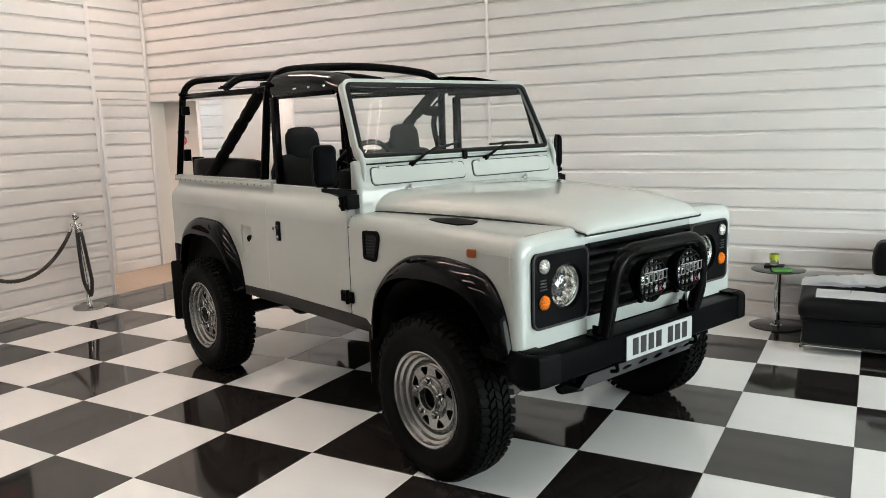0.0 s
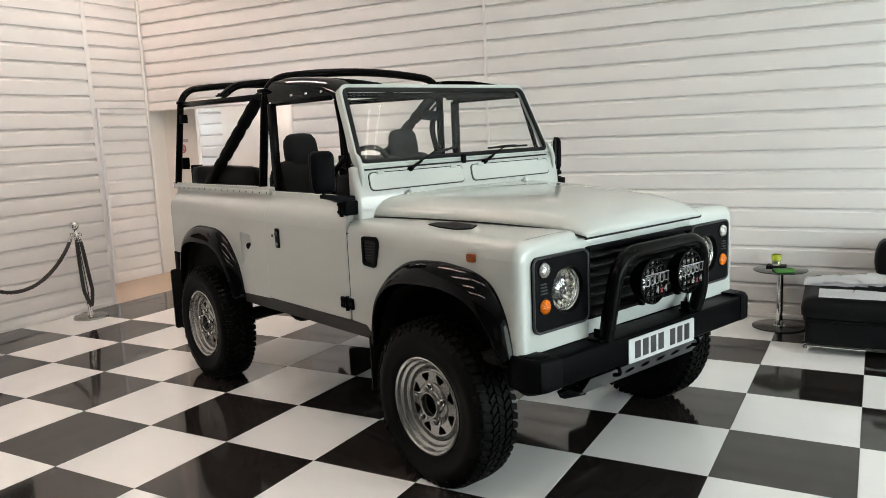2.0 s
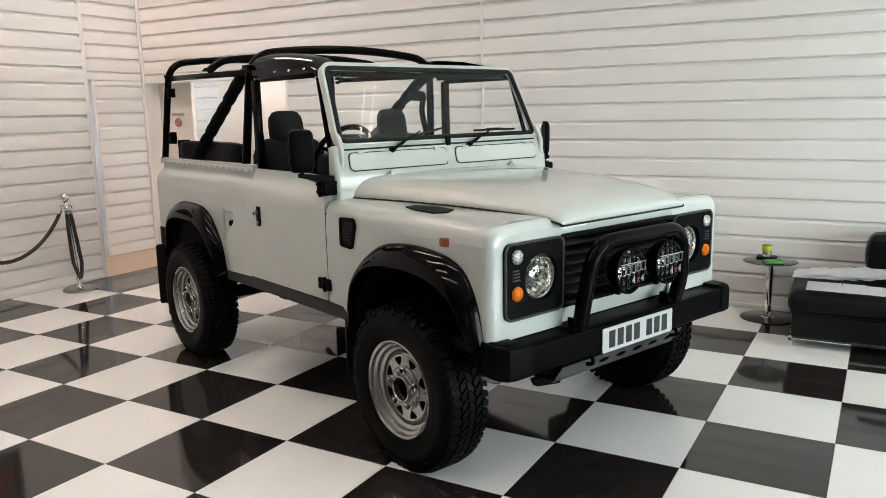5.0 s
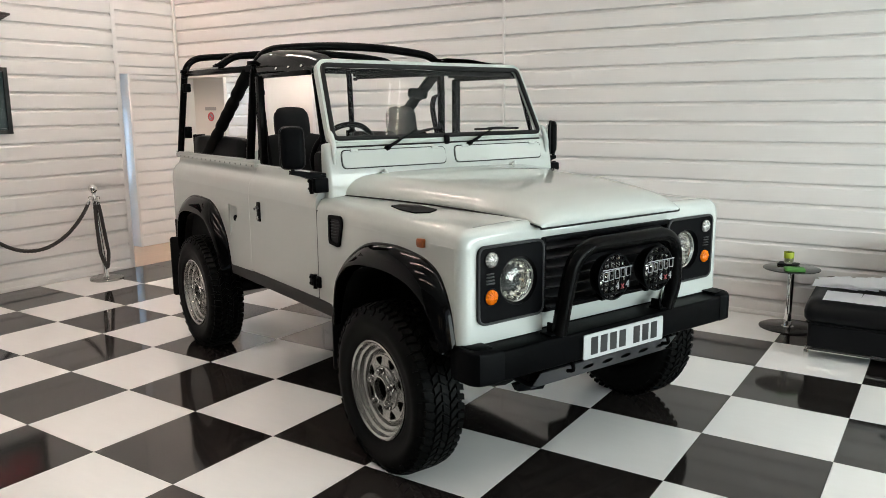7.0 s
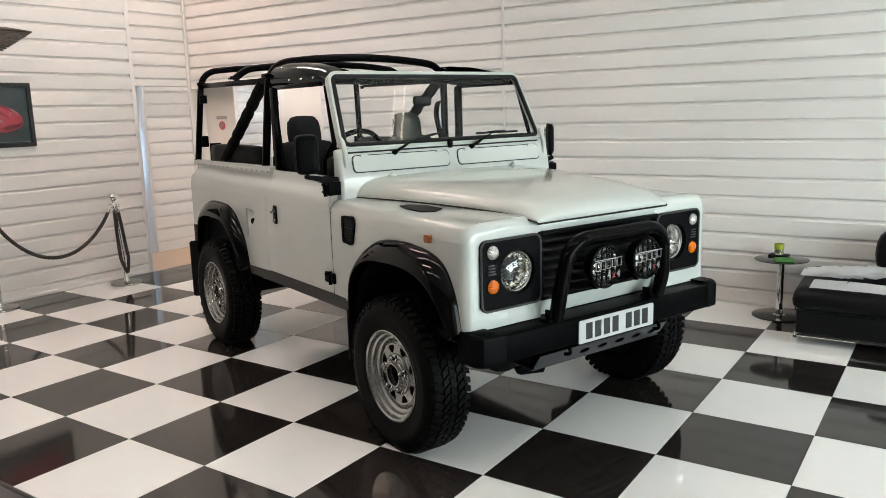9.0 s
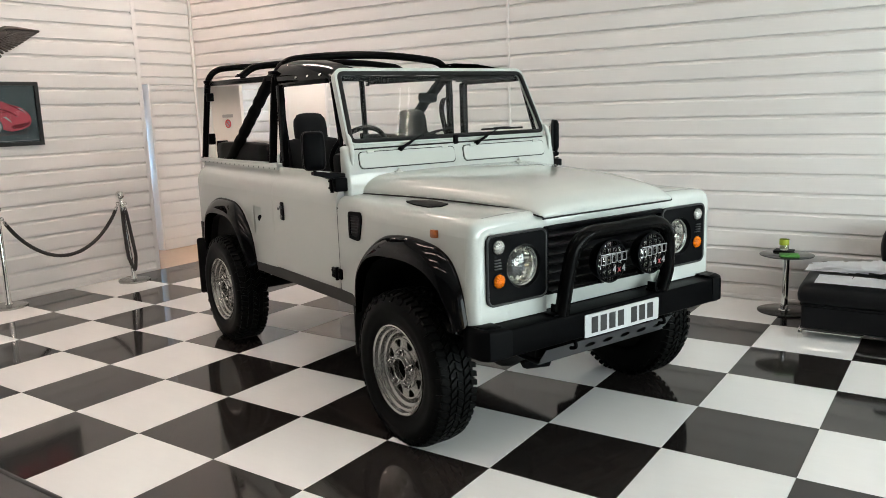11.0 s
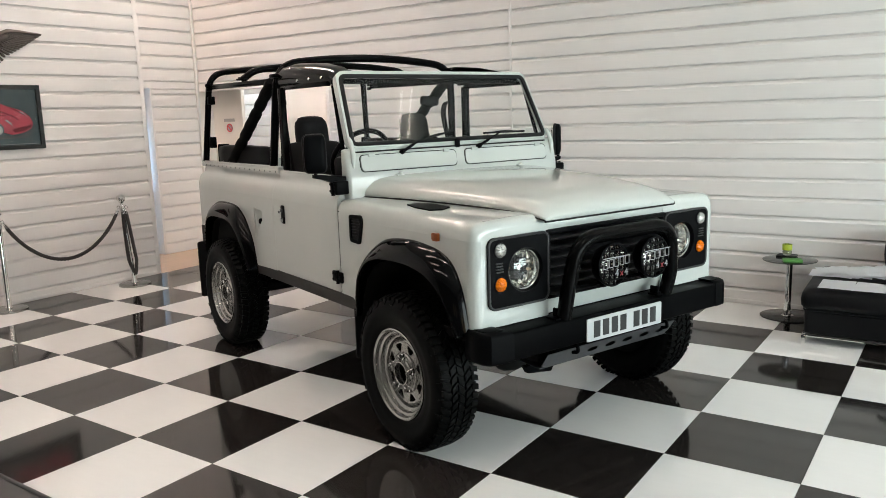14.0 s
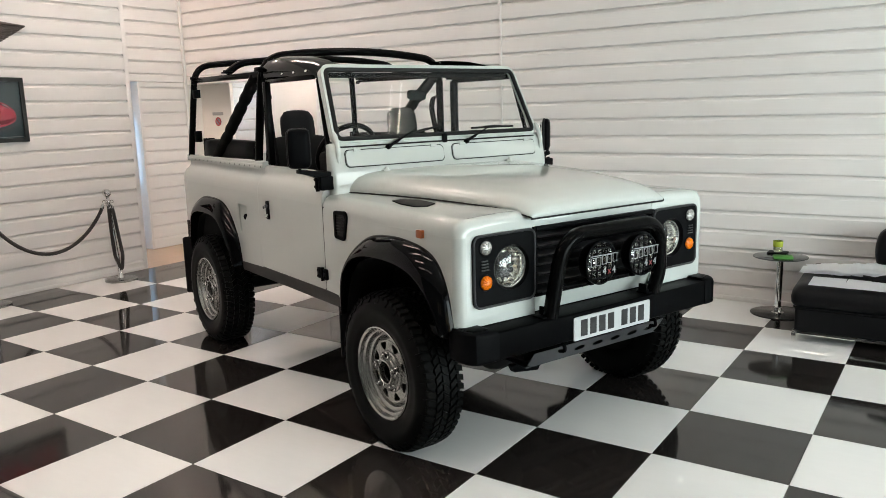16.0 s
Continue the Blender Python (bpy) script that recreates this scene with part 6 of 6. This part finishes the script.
part("red_bar", slab(bmesh.new(), [(-0.034, 0.022), (0.022, -0.034), (0.034, -0.022), (-0.022, 0.034)], lambda u, v, d: (u, -0.0075 + d, v - 0.01), 0.003), SIGN_RED, sg, "red bar", 0)
part("dark_mark", slab(bmesh.new(), rounded(-0.024, -0.012, 0.024, 0.006, 0.003), lambda u, v, d: (u, -0.0055 + d, v - 0.01), 0.002), SIGN_GREY, sg, "dark bar", 0)

# ---- round side table ----
tb = empty("side_table", pose(1.81, 3.435, 0), "round side table of smoked black glass with a chrome stem", "table")
part("tabletop", lathe(bmesh.new(), [(0, 0.450), (0.19, 0.450), (0.1945, 0.4485), (0.196, 0.446), (0.1945, 0.4435), (0.19, 0.442), (0, 0.442)], None, 64), SMOKED, tb, "smoked glass top")
part("stem", lathe(bmesh.new(), [(0.024, 0.442), (0.024, 0.02)], None, 28), CHROME, tb, "chrome stem")
part("collar", lathe(bmesh.new(), [(0.050, 0.442), (0.050, 0.436), (0.026, 0.430), (0.024, 0.425)], None, 28), CHROME, tb)
part("foot_collar", lathe(bmesh.new(), [(0.026, 0.050), (0.029, 0.048), (0.029, 0.014), (0.045, 0.011)], None, 28), CHROME, tb)
part("foot", lathe(bmesh.new(), [(0, 0.011), (0.192, 0.010), (0.198, 0.007), (0.198, 0.001), (0, 0.001)], None, 64), SMOKED, tb, "smoked glass foot")
cup = empty("candle_glass", pose(1.768, 3.545, 0.462), "lime green candle glass on a black coaster", "candle")
part("glass", lathe(bmesh.new(), [(0, 0.0), (0.030, 0.0), (0.033, 0.004), (0.0345, 0.086), (0.0325, 0.086), (0.031, 0.012), (0, 0.010)], None, 32), CUP_GLASS, cup)
part("wax", lathe(bmesh.new(), [(0, 0.011), (0.029, 0.011), (0.0305, 0.045), (0, 0.046)], None, 28), material("pale_candle_wax", (0.55, 0.56, 0.45), 0.4), cup, "pale wax")
part("band", lathe(bmesh.new(), [(0.0350, 0.040), (0.0356, 0.042), (0.0360, 0.082), (0.0352, 0.084)], None, 28), material("lime_paper_band", (0.38, 0.46, 0.03), 0.5), cup, "lime band")
thing("coaster", slab(bmesh.new(), rounded(1.70, 3.475, 1.84, 3.60, 0.012), lambda u, v, d: (u, v, 0.4615 - d), 0.0105, bevel=0.002), VINYL, "square black leather coaster on the glass table", "coaster")
bm = soft_block(bmesh.new(), (0.135, 0.105, 0.022), (0, 0, 0.012), 0.007, 5)
g = thing("green_packet", bm, GREEN_CLOTH, "small flat green packet on the glass table", "packet", smooth=60)
g.matrix_world = pose(1.845, 3.335, 0.450, 0, 0, 18)

# ---- black leather couch ----
couch = empty("couch", pose(0, 0, 0), "black leather couch on a chrome frame", "couch")
PLAN = [(2.025, 2.745), (3.75, 2.73), (3.75, 3.60), (1.992, 3.60)]


def plan_ring(z, inset, r):
    c = Vector((sum(p[0] for p in PLAN) / 4, sum(p[1] for p in PLAN) / 4))
    pts = []
    for i in range(4):
        a, b, d = (Vector(PLAN[(i + k) % 4]) for k in (-1, 0, 1))
        u, w = (a - b).normalized(), (d - b).normalized()
        b2 = b + (u + w) * inset
        p, q = b2 + u * r, b2 + w * r
        for k in range(6):
            t = k / 5
            v = p * (1 - t) ** 2 + b2 * 2 * t * (1 - t) + q * t * t
            pts.append((v.x, v.y, z))
    return pts


def plan_block(levels):
    bm = bmesh.new()
    loft(bm, [plan_ring(*l) for l in levels], True, True)
    return bm


part("base", plan_block([(0.072, 0.02, 0.03), (0.080, 0.012, 0.03), (0.225, 0.010, 0.035), (0.238, 0.030, 0.035)]), LEATHER, couch)
part("seat_cushion", plan_block([(0.236, 0.03, 0.04), (0.245, 0.004, 0.05), (0.268, -0.014, 0.06), (0.310, -0.018, 0.06), (0.352, -0.010, 0.07), (0.380, 0.010, 0.07), (0.394, 0.038, 0.07), (0.400, 0.08, 0.06), (0.402, 0.16, 0.05), (0.403, 0.26, 0.04)]), LEATHER, couch, "padded black leather seat", 60)
bm = tube(bmesh.new(), [(x, y, 0.2375) for x, y, z in plan_ring(0, 0.004, 0.04)], 0.006, 8, True)
part("piping", bm, LEATHER, couch)
bm = bmesh.new()
soft_block(bm, (1.27, 0.235, 0.315), (3.105, 3.455, 0.552), 0.05, 8, 0.06)
part("back_cushion", bm, LEATHER, couch, "padded black leather back", 60)
bm = tube(bmesh.new(), [(x, y, 0.062) for x, y, z in plan_ring(0, 0.010, 0.012)], 0.0105, 8, True)
part("frame_rail", bm, CHROME, couch, "chrome frame rail")
for x, y in ((2.030, 2.752), (3.71, 2.742), (2.000, 3.56), (3.71, 3.56)):
    part("leg", box(bmesh.new(), (x - 0.004, y - 0.012, 0.0), (x + 0.024, y + 0.016, 0.062), 0.003), CHROME, couch, "chrome leg")


def paper(x, y, z, turn, w=0.21, h=0.297, curl=0.006, seed=0):
    """One sheet, thin and slightly curled."""
    rnd = random.Random(seed)
    ph, amp = rnd.random() * 6, curl * (0.5 + rnd.random())
    rows = []
    for k in range(9):
        u = k / 8 - 0.5
        rows.append([(u * w, (j / 8 - 0.5) * h, amp * (math.sin(3.2 * u + ph) * math.cos(2.6 * (j / 8 - 0.5) + ph) + 1)) for j in range(9)])
    bm = loft(bmesh.new(), rows)
    bmesh.ops.solidify(bm, geom=bm.faces, thickness=0.0006)
    ob = thing("paper_sheet", bm, PAPER, "white sheet of paper lying on the black couch", "paper", "papers on the couch", smooth=60)
    ob.matrix_world = pose(x, y, z, 0, 0, turn)


for k, (x, y, turn) in enumerate(((2.215, 2.872, 2), (2.424, 2.866, -1), (2.630, 2.858, 1), (2.838, 2.862, -2))):
    paper(x, y, 0.4042 + 0.0012 * k, turn, curl=0.001, seed=k)
# a loose heap of many sheets behind them
shuffle = random.Random(8)
for k in range(30):
    paper(2.160 + 0.015 * k + shuffle.uniform(-0.035, 0.03), 3.225 + shuffle.uniform(-0.045, 0.075), 0.4045 + 0.0016 * k, shuffle.choice((8, 24, 60, 78, 96, 112)) + shuffle.uniform(-8, 8), curl=0.009, seed=40 + k)
pen = thing("dark_pen", tube(bmesh.new(), [(2.46, 3.01, 0.4085), (2.60, 2.985, 0.4085)], 0.005, 8), VINYL, "dark pen beside the papers on the couch", "pen")

# ---- dark threshold mat ----
bm = bmesh.new()
box(bm, (-4.2, -3.4, 0.0005), (-0.25, -1.235, 0.012), 0.004)
tube(bm, [(-4.2, -1.226, 0.010), (-0.25, -1.226, 0.010)], 0.012, 10)
thing("floor_mat", bm, MAT_RUBBER, "large dark ribbed rubber mat with a rounded edge", "mat")

# ---- floor tiles, last ----
def tile_mesh(name, mat, w=TILE, h=TILE):
    bm = bmesh.new()
    g = 0.0008
    box(bm, (g, g, -0.009), (w - g, h - g, 0.0))
    top = [f for f in bm.faces if f.normal.z > 0.5]
    bmesh.ops.bevel(bm, geom=list(top[0].edges), offset=0.0009, segments=1, profile=0.5, affect="EDGES")
    return finish(bm, name, mat, 0)


I0, I1, J0, J1 = -8, 8, -3, 6
whole = (tile_mesh("black_tile", TILE_BLACK), tile_mesh("white_tile", TILE_WHITE))
rest = {0: bmesh.new(), 1: bmesh.new()}
for i in range(-7, 13):
    for j in range(-13, 6):
        # the rows along the two planked walls are laid with slightly longer tiles
        x0, y0 = (X_LEFT + 0.013 if i == -7 else i * TILE), j * TILE
        x1, y1 = min((i + 1) * TILE, WALL_RIGHT_X), (Y_FAR - 0.013 if j == 5 else (j + 1) * TILE)
        if x1 - x0 < 0.03 or y1 - y0 < 0.03:
            continue
        white = (i + j) % 2 if (i, j) != (-7, 4) else 0      # the tile at the passage is laid out of turn
        if I0 <= i < I1 and J0 <= j <= J1:
            if abs(x1 - x0 - TILE) < 0.001 and abs(y1 - y0 - TILE) < 0.001:
                ob = new("tile", whole[white])
            else:
                ob = new("tile", tile_mesh("cut_tile", (TILE_BLACK, TILE_WHITE)[white], x1 - x0, y1 - y0))
            ob.location = (x0, y0, 0)
            ob.parent = floor
        else:
            box(rest[white], (x0 + 0.0008, y0 + 0.0008, -0.009), (x1 - 0.0008, y1 - 0.0008, 0))
for white, bm in rest.items():
    ob = part("tile_field", bm, (TILE_BLACK, TILE_WHITE)[white], floor, smooth=0)
    tagged(ob, kind="stuff")
